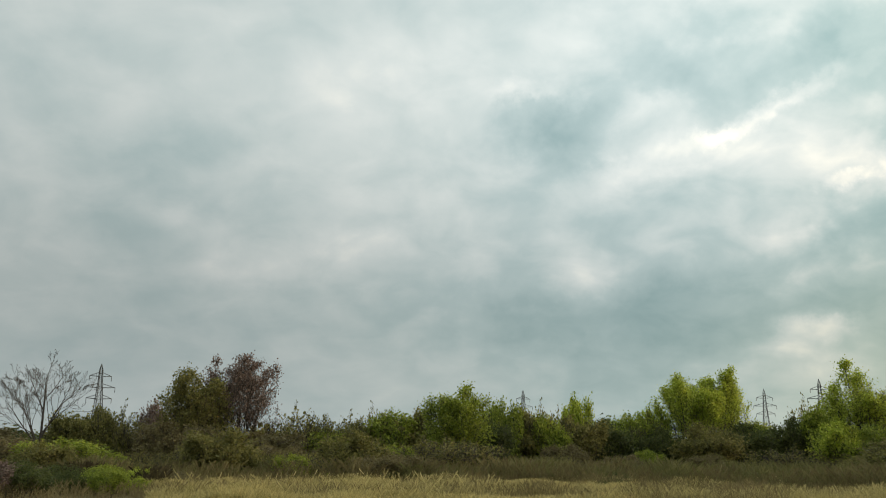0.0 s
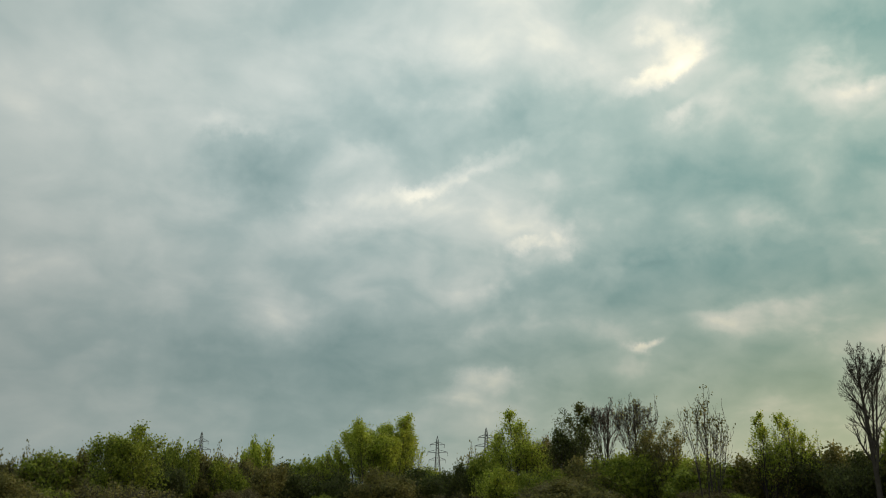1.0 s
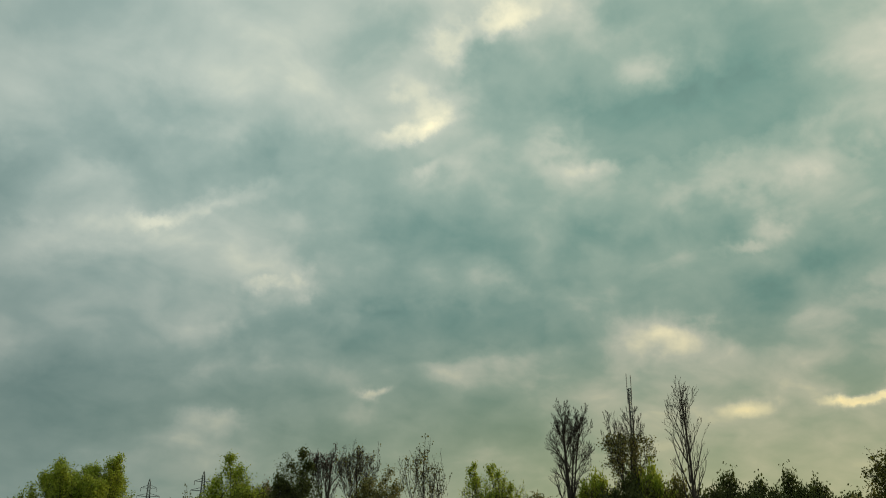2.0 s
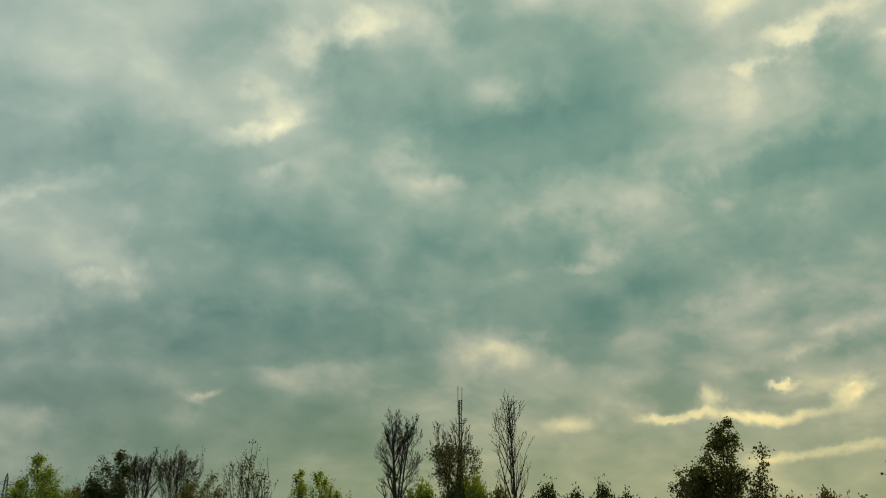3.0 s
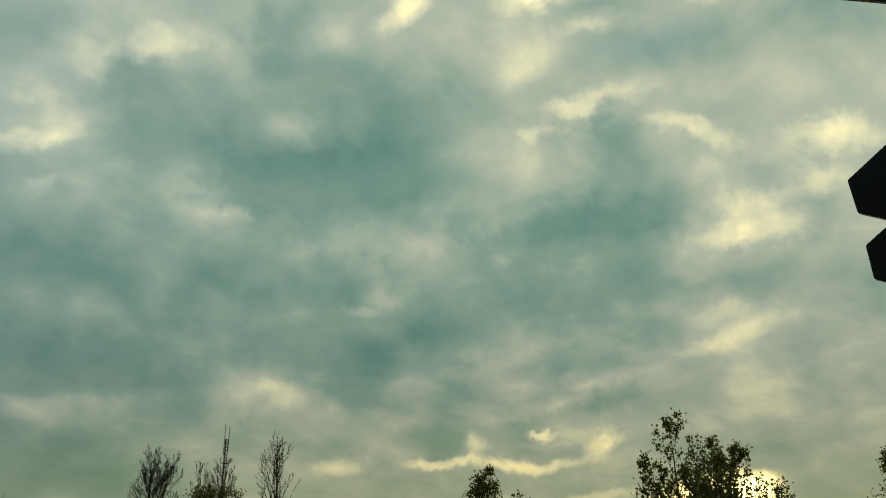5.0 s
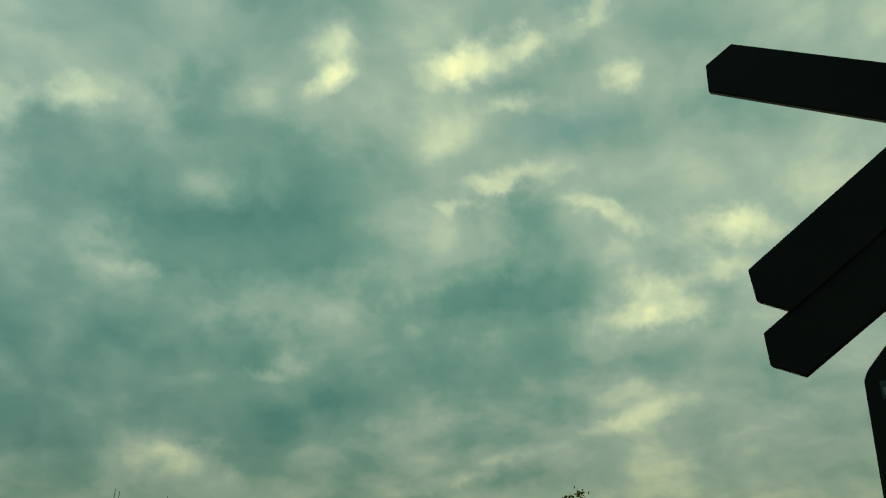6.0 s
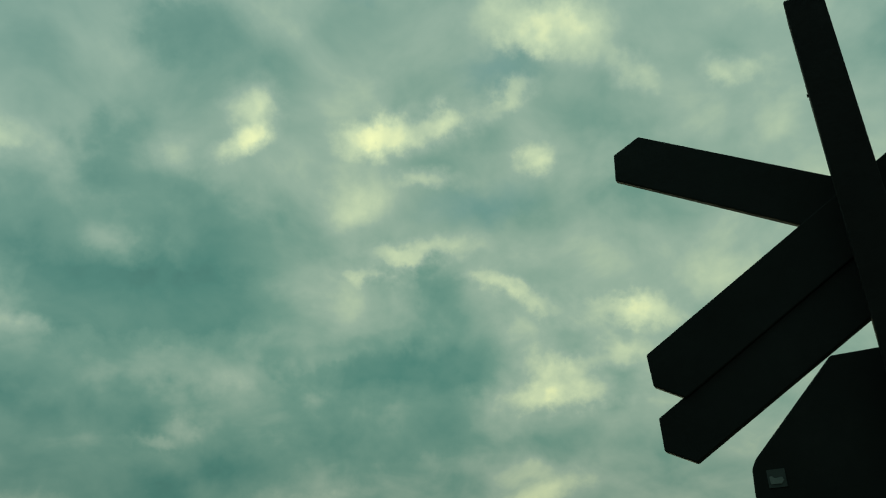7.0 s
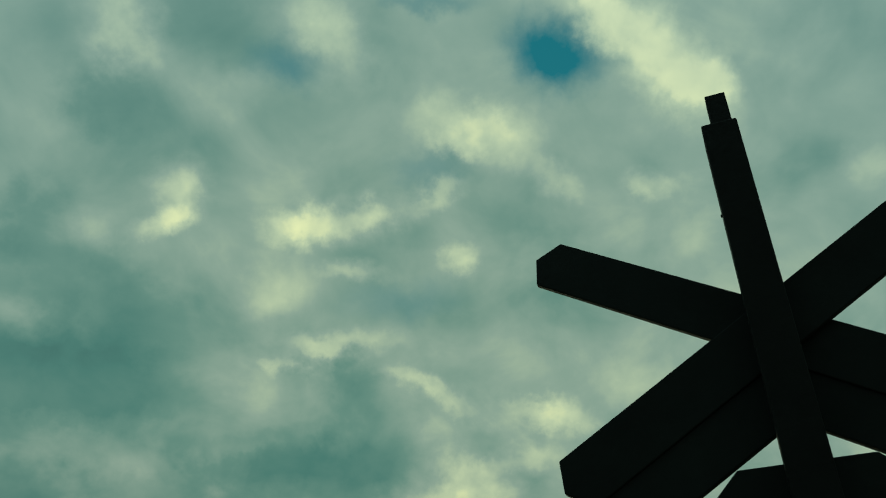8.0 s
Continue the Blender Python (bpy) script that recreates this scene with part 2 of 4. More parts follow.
def make_sky():
    world = bpy.data.worlds.new("evening_sky")
    scene.world = world
    world.use_nodes = True
    g = Graph(world.node_tree)
    d = g.node("ShaderNodeTexCoord").outputs["Generated"]
    d = g.vec("NORMALIZE", d)
    x, y, zz = g.node("ShaderNodeSeparateXYZ", d).outputs
    el = g.math("MULTIPLY", g.math("ARCSINE", zz), 57.29578)
    az = g.math("MULTIPLY", g.math("ARCTAN2", x, y), 57.29578)
    # the cloud sheet, seen in perspective towards the horizon
    flat = g.math("ADD", g.math("MAXIMUM", zz, 0.0), 0.42)
    sheet = g.node("ShaderNodeCombineXYZ", g.math("DIVIDE", x, flat), g.math("DIVIDE", y, flat), 0.0).outputs[0]
    big = g.noise(sheet, 3.4, 4, 0.46, 0.12).outputs[0]
    fine = g.noise(sheet, 9.0, 5, 0.5, 0.3).outputs[0]
    toward = g.vec("DOT_PRODUCT", d, tuple(bearing(SUN_AZ, SUN_EL)))
    relief = g.spread(toward, -0.1, 0.7, 0.62, 1.1)
    # ragged edges: the angles are stirred at two scales
    spot = g.node("ShaderNodeCombineXYZ", az, el, 0.0).outputs[0]
    w1 = g.vec("SUBTRACT", g.noise(d, 11.0, 3, 0.55).outputs[1], (0.5, 0.5, 0.5))
    w2 = g.vec("SUBTRACT", g.noise(d, 34.0, 4, 0.6).outputs[1], (0.5, 0.5, 0.5))
    w3 = g.vec("SUBTRACT", g.noise(d, 85.0, 3, 0.6).outputs[1], (0.5, 0.5, 0.5))
    w4 = g.vec("SUBTRACT", g.noise(d, 190.0, 3, 0.6).outputs[1], (0.5, 0.5, 0.5))
    stir = g.vec("ADD", g.vec("MULTIPLY", w4, (0.3, 0.28, 0.0)), g.vec("ADD", g.vec("MULTIPLY", w3, (0.6, 0.45, 0.0)), g.vec("ADD", g.vec("MULTIPLY", w1, (3.6, 2.6, 0.0)), g.vec("MULTIPLY", w2, (2.6, 1.8, 0.0)))))
    near_horizon = g.spread(el, 2.0, 22.0, 0.5, 1.0)
    spot = g.vec("ADD", spot, g.vec("MULTIPLY", stir, g.node("ShaderNodeCombineXYZ", near_horizon, near_horizon, 0.0).outputs[0]))

    sx, sy, _ = g.node("ShaderNodeSeparateXYZ", spot).outputs

    def patches(rows, widen):
        # the sum so far rides along as a third, all but weightless coordinate
        total = 0.0
        for a, e, w, h, lean, s in rows:
            m = g.node("ShaderNodeMapping", g.node("ShaderNodeCombineXYZ", sx, sy, total).outputs[0], vector_type="TEXTURE")
            m.inputs["Location"].default_value = (a, e, 0)
            m.inputs["Rotation"].default_value = (0, 0, radians(lean))
            m.inputs["Scale"].default_value = (w * widen, h * widen, 100000)
            soft = g.spread(g.vec("LENGTH", m.outputs[0]), 1.0, 0.0, 0.0, s)
            total = g.math("ADD", soft, total)
        return total

    thin = patches(THIN_NORTH + THIN_NNE + THIN_NE + THIN_ENE + THIN_E_BY_N + THIN_EAST + THIN_E_BY_S + THIN_SOUTH_EAST, 2.1)
    thin = g.math("MULTIPLY", thin, g.spread(g.noise(d, 24.0, 4, 0.5).outputs[0], 0.3, 0.7, 0.75, 1.2))
    dark = patches(DARK_NORTH + DARK_NNE + DARK_NE + DARK_ENE + DARK_E_BY_N + DARK_EAST + DARK_E_BY_S, 2.2)
    dark = g.math("MULTIPLY", dark, g.spread(g.noise(d, 17.0, 4, 0.5).outputs[0], 0.3, 0.7, 0.72, 1.25))
    hole = patches(HOLES, 2.3)
    # how thin the cloud is: 0 heavy and dark, 1 nearly gone
    v = g.math("ADD", g.math("MULTIPLY", g.math("SUBTRACT", big, 0.5), 0.5), g.math("MULTIPLY", g.math("SUBTRACT", fine, 0.5), 0.64))
    v = g.math("ADD", g.math("MULTIPLY", v, relief), 0.5)
    v = g.math("ADD", v, g.math("MULTIPLY", g.math("SMOOTH_MIN", thin, 1.15, 0.5), 0.38))
    v = g.math("SUBTRACT", v, g.math("MULTIPLY", g.math("MINIMUM", dark, 1.4), 0.3))
    # light in the cloud falls off away from the sun
    warm = g.spread(toward, 0.32, 1.0)
    tone = g.math("ADD", g.math("MULTIPLY", v, 0.8), 0.2)
    cool_col = g.ramp(tone, [(0.0, (0.115, 0.20, 0.21)), (0.2, (0.193, 0.29, 0.297)), (0.48, (0.308, 0.40, 0.40)), (0.68, (0.46, 0.525, 0.512)), (0.88, (0.70, 0.72, 0.65)), (1.0, (0.94, 0.92, 0.80))])
    warm_col = g.ramp(tone, [(0.0, (0.09, 0.155, 0.15)), (0.2, (0.142, 0.246, 0.222)), (0.44, (0.244, 0.327, 0.285)), (0.64, (0.455, 0.465, 0.40)), (0.84, (0.86, 0.76, 0.53)), (1.0, (1.45, 1.13, 0.62))])
    cloud = g.mix(warm, cool_col, warm_col)
    # the sun's own glow behind the thinnest cloud
    glow = patches([(80.9, 5.6, 3.6, 1.35, 6, 1.0), (83.2, 5.9, 1.7, 0.9, 0, 0.5)], 1.4)
    cloud = g.mix(1.0, cloud, g.mix(glow, (0.0, 0.0, 0.0), (9.0, 6.2, 2.3)), "ADD")
    depth = g.math("MULTIPLY", g.spread(el, 2.0, 27.0, 0.72, 1.14), g.spread(toward, -0.35, 1.0, 0.78, 1.36))
    depth = g.math("MULTIPLY", depth, g.spread(el, 55.0, 80.0, 1.0, 3.0))   # an overcast sky is brightest overhead
    cloud = g.vec("SCALE", cloud)
    g.feed(cloud.node, 3, depth)
    haze = g.spread(el, 15.0, -1.0)
    cloud = g.mix(g.math("MULTIPLY", haze, 0.46), cloud, g.mix(warm, g.mix(g.spread(toward, -0.2, 0.45), (0.30, 0.365, 0.36), (0.25, 0.345, 0.315)), (0.66, 0.62, 0.25)))
    clear = g.node("ShaderNodeTexSky", sky_type="NISHITA", sun_disc=False, sun_elevation=radians(SUN_EL), sun_rotation=radians(SUN_AZ))
    blue = g.mix(0.75, clear.outputs[0], (0.35, 2.0, 2.7))
    sky_bg = g.node("ShaderNodeBackground", blue, 0.15)
    cloud_bg = g.node("ShaderNodeBackground", cloud, 0.85)
    open_ = g.math("MULTIPLY", hole, g.spread(v, 1.1, 0.55), clamp=True)
    both = g.node("ShaderNodeMixShader", open_, cloud_bg.outputs[0], sky_bg.outputs[0])
    g.node("ShaderNodeOutputWorld", both.outputs[0])


make_sky()

# ---------------------------------------------------------------- materials
def material(name):
    m = bpy.data.materials.new(name)
    m.use_nodes = True
    return m, Graph(m.node_tree)


def leaf_material(name, stops, through_light=0.5):
    """Leaves whose colour differs from one to the next, partly lit through."""
    m, g = material(name)
    rnd = g.node("ShaderNodeNewGeometry").outputs["Random Per Island"]
    pos = g.node("ShaderNodeNewGeometry").outputs["Position"]
    clump = g.noise(pos, 0.55, 3, 0.6).outputs[0]
    f = g.math("ADD", g.math("MULTIPLY", rnd, 0.6), g.math("MULTIPLY", clump, 0.5), clamp=True)
    col = g.ramp(f, stops)
    dif = g.node("ShaderNodeBsdfPrincipled", col)
    dif.inputs["Roughness"].default_value = 0.6
    dif.inputs["Specular IOR Level"].default_value = 0.25
    tra = g.node("ShaderNodeBsdfTranslucent", col)
    mixed = g.node("ShaderNodeMixShader", through_light, dif.outputs[0], tra.outputs[0])
    g.node("ShaderNodeOutputMaterial", mixed.outputs[0])
    return m


def plain_material(name, stops, scale, rough=0.85, bump=0.3, metal=0.0, spec=0.3, fine=6.0):
    """A surface with broad stains and fine grain."""
    m, g = material(name)
    pos = g.node("ShaderNodeTexCoord").outputs["Object"]
    broad = g.noise(pos, scale, 5, 0.6).outputs[0]
    grain = g.noise(pos, scale * fine, 6, 0.65).outputs[0]
    f = g.math("ADD", g.math("MULTIPLY", broad, 0.6), g.math("MULTIPLY", grain, 0.4))
    col = g.ramp(f, stops)
    b = g.node("ShaderNodeBump")
    b.inputs["Strength"].default_value, b.inputs["Distance"].default_value = bump, 0.02
    g.tree.links.new(grain, b.inputs["Height"])
    p = g.node("ShaderNodeBsdfPrincipled", col)
    p.inputs["Metallic"].default_value = metal
    p.inputs["Specular IOR Level"].default_value = spec
    g.tree.links.new(g.spread(grain, 0.2, 0.8, rough - 0.12, rough + 0.1), p.inputs["Roughness"])
    g.tree.links.new(b.outputs[0], p.inputs["Normal"])
    g.node("ShaderNodeOutputMaterial", p.outputs[0])
    return m


GREEN = leaf_material("leaf_green", [(0.1, (0.086, 0.115, 0.017)), (0.45, (0.201, 0.247, 0.034)), (0.8, (0.333, 0.374, 0.054)), (1.0, (0.460, 0.414, 0.092))])
LIME = leaf_material("leaf_yellow_green", [(0.1, (0.163, 0.194, 0.025)), (0.45, (0.312, 0.381, 0.048)), (0.8, (0.500, 0.537, 0.077)), (1.0, (0.750, 0.650, 0.138))])
OLIVE = leaf_material("leaf_olive", [(0.1, (0.078, 0.078, 0.025)), (0.5, (0.162, 0.155, 0.047)), (0.85, (0.280, 0.241, 0.073)), (1.0, (0.392, 0.291, 0.112))])
RUST = leaf_material("leaf_rust", [(0.1, (0.080, 0.058, 0.046)), (0.5, (0.165, 0.112, 0.090)), (0.85, (0.255, 0.180, 0.143)), (1.0, (0.35, 0.27, 0.195))], 0.35)
DEEP = leaf_material("leaf_dark_green", [(0.1, (0.045, 0.055, 0.018)), (0.5, (0.085, 0.102, 0.030)), (0.9, (0.150, 0.165, 0.047)), (1.0, (0.22, 0.20, 0.066))])
ASPEN = leaf_material("leaf_aspen", [(0.1, (0.055, 0.062, 0.018)), (0.5, (0.115, 0.120, 0.030)), (0.9, (0.21, 0.19, 0.045)), (1.0, (0.32, 0.25, 0.06))], 0.7)
SCRUB = leaf_material("leaf_brown_scrub", [(0.1, (0.105, 0.083, 0.040)), (0.5, (0.175, 0.140, 0.062)), (0.85, (0.235, 0.200, 0.085)), (1.0, (0.24, 0.235, 0.08))], 0.4)
STRAW = leaf_material("dry_grass", [(0.1, (0.234, 0.197, 0.074)), (0.5, (0.468, 0.382, 0.155)), (0.85, (0.690, 0.567, 0.246)), (1.0, (0.750, 0.715, 0.370))], 0.5)
WEED = leaf_material("weed_grass", [(0.1, (0.12, 0.095, 0.045)), (0.5, (0.22, 0.172, 0.080)), (0.85, (0.32, 0.255, 0.120)), (1.0, (0.27, 0.27, 0.09))], 0.5)
OLIVE_WEED = leaf_material("olive_weeds", [(0.1, (0.085, 0.085, 0.030)), (0.5, (0.155, 0.150, 0.055)), (0.85, (0.22, 0.20, 0.080)), (1.0, (0.30, 0.25, 0.11))], 0.5)
DARK_WEED = leaf_material("dark_weeds", [(0.1, (0.030, 0.024, 0.012)), (0.5, (0.060, 0.047, 0.022)), (0.85, (0.10, 0.080, 0.036)), (1.0, (0.11, 0.11, 0.04))], 0.4)
BARK = plain_material("bark", [(0.3, (0.035, 0.028, 0.022)), (0.55, (0.075, 0.062, 0.050)), (0.75, (0.13, 0.115, 0.095))], 2.5, 0.9, 0.6)
PALE_BARK = plain_material("pale_bark", [(0.3, (0.07, 0.058, 0.045)), (0.55, (0.15, 0.13, 0.105)), (0.75, (0.24, 0.215, 0.18))], 2.5, 0.9, 0.5)
SOIL = plain_material("field_soil", [(0.25, (0.068, 0.054, 0.027)), (0.5, (0.143, 0.117, 0.051)), (0.7, (0.210, 0.195, 0.075)), (0.85, (0.300, 0.247, 0.112))], 0.12, 0.95, 0.8, fine=14)
STEEL = plain_material("weathered_steel", [(0.3, (0.06, 0.065, 0.067)), (0.6, (0.10, 0.107, 0.11)), (0.8, (0.15, 0.15, 0.15))], 0.6, 0.6, 0.1, 0.5)
SIGN_BLACK = plain_material("dull_black_paint", [(0.3, (0.010, 0.011, 0.011)), (0.55, (0.016, 0.018, 0.018)), (0.8, (0.026, 0.028, 0.027))], 5.0, 0.75, 0.12, 0.0, 0.12)
POST_PAINT = plain_material("post_black_paint", [(0.3, (0.007, 0.007, 0.007)), (0.55, (0.012, 0.012, 0.012)), (0.8, (0.020, 0.019, 0.018))], 7.0, 0.75, 0.2, 0.0, 0.12)
STICKER = plain_material("sticker_paper", [(0.3, (0.030, 0.040, 0.040)), (0.6, (0.050, 0.060, 0.060)), (0.8, (0.075, 0.085, 0.082))], 60.0, 0.5, 0.05, 0.0, 0.3)
STICKER_INK = plain_material("sticker_print", [(0.3, (0.12, 0.14, 0.14)), (0.7, (0.19, 0.21, 0.205))], 40.0, 0.5, 0.05)
CONCRETE = plain_material("concrete", [(0.3, (0.18, 0.175, 0.165)), (0.6, (0.28, 0.27, 0.25)), (0.8, (0.36, 0.35, 0.32))], 3.0, 0.9, 0.4)

# ---------------------------------------------------------------- mesh helpers
def part(name, bm, mat, parent=None, label=""):
    """Links a bmesh as one mesh object under a thing or a part."""
    me = bpy.data.meshes.new(name)
    bm.to_mesh(me)
    bm.free()
    return part_mesh(name, me, mat, parent, label)


def part_mesh(name, me, mat, parent=None, label=""):
    me.materials.clear()
    me.materials.append(mat)
    ob = new(name, me)
    ob.parent = parent
    if label:
        tagged(ob, label)
    return ob


def quads(name, verts, n_side=4):
    """A mesh of separate faces, each of n_side successive points."""
    verts = np.asarray(verts, dtype=np.float32).reshape(-1, 3)
    n = len(verts) // n_side
    me = bpy.data.meshes.new(name)
    me.vertices.add(len(verts))
    me.vertices.foreach_set("co", verts.ravel())
    me.loops.add(n * n_side)
    me.loops.foreach_set("vertex_index", np.arange(n * n_side, dtype=np.int32))
    me.polygons.add(n)
    me.polygons.foreach_set("loop_start", np.arange(0, n * n_side, n_side, dtype=np.int32))
    me.update(calc_edges=True)
    return me


def tubes(name, segs, sides=5):
    """Tapered tubes along segments (x0 y0 z0 x1 y1 z1 r0 r1), as one mesh."""
    segs = np.asarray(segs, dtype=np.float64)
    a, b, r0, r1 = segs[:, :3], segs[:, 3:6], segs[:, 6], segs[:, 7]
    ax = b - a
    ax /= np.linalg.norm(ax, axis=1)[:, None] + 1e-9
    ref = np.where(np.abs(ax[:, 2:]) > 0.9, [[1.0, 0, 0]], [[0, 0, 1.0]])
    u = np.cross(ax, ref)
    u /= np.linalg.norm(u, axis=1)[:, None] + 1e-9
    v = np.cross(ax, u)
    th = np.arange(sides) * 2 * np.pi / sides
    ring = u[:, None] * np.cos(th)[None, :, None] + v[:, None] * np.sin(th)[None, :, None]
    lo = a[:, None] + ring * r0[:, None, None]
    hi = b[:, None] + ring * r1[:, None, None]
    verts = np.concatenate([lo, hi], 1).reshape(-1, 3)
    n = len(segs)
    i = np.arange(sides)
    j = (i + 1) % sides
    f = np.stack([i, j, j + sides, i + sides], 1)[None] + (np.arange(n) * 2 * sides)[:, None, None]
    f = f.reshape(-1).astype(np.int32)
    me = bpy.data.meshes.new(name)
    me.vertices.add(len(verts))
    me.vertices.foreach_set("co", verts.astype(np.float32).ravel())
    me.loops.add(len(f))
    me.loops.foreach_set("vertex_index", f)
    me.polygons.add(len(f) // 4)
    me.polygons.foreach_set("loop_start", np.arange(0, len(f), 4, dtype=np.int32))
    me.update(calc_edges=True)
    me.polygons.foreach_set("use_smooth", np.ones(len(f) // 4, dtype=bool))
    return me


def leaves(rng, at, size, droop=0.3):
    """Pointed leaves, folded along the midrib, at the given places."""
    n = len(at)
    d = rng.normal(size=(n, 3))
    d[:, 2] -= droop
    d /= np.linalg.norm(d, axis=1)[:, None]
    s = np.cross(d, rng.normal(size=(n, 3)))
    s /= np.linalg.norm(s, axis=1)[:, None] + 1e-9
    up = np.cross(s, d)
    L = (size * rng.uniform(0.6, 1.25, n))[:, None]
    W = L * rng.uniform(0.32, 0.48, n)[:, None]
    mid = at + d * L * 0.45
    return np.stack([at, mid + s * W + up * L * 0.12, at + d * L, mid - s * W + up * L * 0.12], 1)


# ---------------------------------------------------------------- the ground
def make_ground():
    n_r, n_a = 70, 96
    verts, faces = [(0, 0, 0)], []
    for i in range(n_r):
        r = 1.0 * (4000.0 / 1.0) ** (i / (n_r - 1))
        for k in range(n_a):
            a = 2 * math.pi * k / n_a
            x, y = r * math.cos(a), r * math.sin(a)
            h = 0.12 * noise.noise(Vector((x * 0.11, y * 0.11, 3))) + 0.35 * noise.noise(Vector((x * 0.018, y * 0.018, 7)))
            verts.append((x, y, h * min(1, r / 25) * max(0.0, 1 - r / 1500)))
    for k in range(n_a):
        faces.append((0, 1 + k, 1 + (k + 1) % n_a))
    for i in range(n_r - 1):
        for k in range(n_a):
            a, b = 1 + i * n_a + k, 1 + i * n_a + (k + 1) % n_a
            faces.append((a, a + n_a, b + n_a, b))
    me = bpy.data.meshes.new("ground")
    me.from_pydata(verts, [], faces)
    me.polygons.foreach_set("use_smooth", np.ones(len(faces), dtype=bool))
    tagged(part_mesh("ground", me, SOIL), "flat fallow field of dry brown grass and soil", "ground", kind="structure")


make_ground()


def ground_z(x, y):
    r = math.hypot(x, y)
    h = 0.12 * noise.noise(Vector((x * 0.11, y * 0.11, 3))) + 0.35 * noise.noise(Vector((x * 0.018, y * 0.018, 7)))
    return h * min(1, r / 25) * max(0.0, 1 - r / 1500)


def spot_at(az, dist):
    d = bearing(az) * dist
    return d.x, d.y, ground_z(d.x, d.y)


def top_of(el, dist):
    """The height of what shows at an elevation at a distance."""
    return EYE.z + dist * math.tan(radians(el))


# ---------------------------------------------------------------- trees and shrubs
def skeleton(rng, height, width, leaders=1, levels=3, lift=0.5, bare_to=0.2, kids=(9, 6, 4), lean=0.05, radius=None, taper=0.75, thin=0.006, sweep=0.35, lead=(0.58, 0.93), reach=1.0, fork=0.0, flare=(1.12, -0.75)):
    """Limbs of a tree as tapered segments, and the places along its twigs."""
    segs, twigs = [], []
    radius = radius or height * 0.014

    def limb(p, d, length, r, level):
        n = max(3, 7 - level * 2) if level < 3 else 2
        pts = [p]
        step = length / n
        for i in range(n):
            wob = rng.normal(size=3) * (0.025 if level == 0 else 0.05 + 0.035 * level)
            d = d + wob + np.array([0, 0, lift * 0.12 * (level > 0)])
            d = d / np.linalg.norm(d)
            pts.append(pts[-1] + d * step)
        rs = [max(r * (1 - taper * i / n) - r * 0.2 * (i == n), thin) for i in range(n + 1)]
        for i in range(n):
            segs.append((*pts[i], *pts[i + 1], rs[i], rs[i + 1]))
        if level >= levels - 1:
            for i in range(n):
                for q in np.linspace(0.2, 1, 4):
                    twigs.append(pts[i] + (pts[i + 1] - pts[i]) * q)
        if level >= levels:
            return
        count = kids[min(level, len(kids) - 1)]
        for c in range(count):
            lo = bare_to if level == 0 else 0.25
            q = lo + ((reach if level == 0 else 1) - lo) * (c + rng.uniform(0.1, 0.9)) / count
            i = min(int(q * n), n - 1)
            base = pts[i] + (pts[i + 1] - pts[i]) * (q * n - i)
            turn = rng.uniform(0, 2 * np.pi) if level else c * 2.4 + rng.uniform(-0.5, 0.5)
            axis = pts[i + 1] - pts[i]
            axis = axis / np.linalg.norm(axis)
            u = np.cross(axis, [0.31, 0.83, 0.2])
            u /= np.linalg.norm(u)
            w = np.cross(axis, u)
            out = u * np.cos(turn) + w * np.sin(turn)
            if level == 0:
                nd = axis * (0.55 + 0.55 * sweep) + out * (0.85 - 0.42 * sweep) * rng.uniform(0.75, 1.25) + np.array([0, 0, lift * 0.35])
                wide = width * 0.62 * (flare[0] + flare[1] * q) * rng.uniform(0.75, 1.2)
                tall = height * (1.02 - q) * rng.uniform(0.5, 0.85)
                ln = wide * (1 - sweep) + tall * sweep
            else:
                nd = axis * 0.85 + out * rng.uniform(0.4, 0.75) + np.array([0, 0, lift * 0.25])
                ln = length * rng.uniform(0.36, 0.66) * (1.15 - 0.55 * q)
            nd /= np.linalg.norm(nd)
            limb(base, nd, ln, max(rs[i] * 0.55, thin), level + 1)

    for k in range(leaders):
        a = 2 * np.pi * k / max(leaders, 1) + rng.uniform(-0.4, 0.4)
        out = 0.0 if k == 0 else width * 0.42 / height * rng.uniform(0.4, 1.0)
        d = np.array([math.cos(a) * out + rng.normal() * lean, math.sin(a) * out + rng.normal() * lean, 1.0])
        d /= np.linalg.norm(d)
        foot = np.array([math.cos(a), math.sin(a), 0]) * (0.0 if leaders == 1 else 0.12 + 0.05 * width)
        foot[2] = -0.15
        if fork:
            # one trunk that divides part of the way up
            up = fork * rng.uniform(0.75, 1.2) if k else 0.0
            foot = np.array([0.0, 0.0, up * height - 0.15 * (k == 0)])
            d = np.array([math.cos(a) * out * 1.6, math.sin(a) * out * 1.6, 1.0]) if k else d
            d /= np.linalg.norm(d)
            limb(foot, d, height * (1.0 if k == 0 else (1 - up) * rng.uniform(*lead)), radius * (1 if k == 0 else 0.42), 0)
        else:
            limb(foot, d, height * (1.0 if k == 0 else rng.uniform(*lead)), radius * (1 if leaders == 1 else 0.6), 0)
    segs = np.array(segs)
    twigs = np.array(twigs)
    k = height / max(segs[:, 5].max(), 0.1)
    segs[:, :6] *= k
    twigs *= k
    half = np.percentile(np.hypot(twigs[:, 0], twigs[:, 1]), 92)
    f = np.clip(width * 0.5 / max(half, 0.05), 0.4, 2.2)
    segs[:, [0, 1, 3, 4]] *= f
    twigs[:, :2] *= f
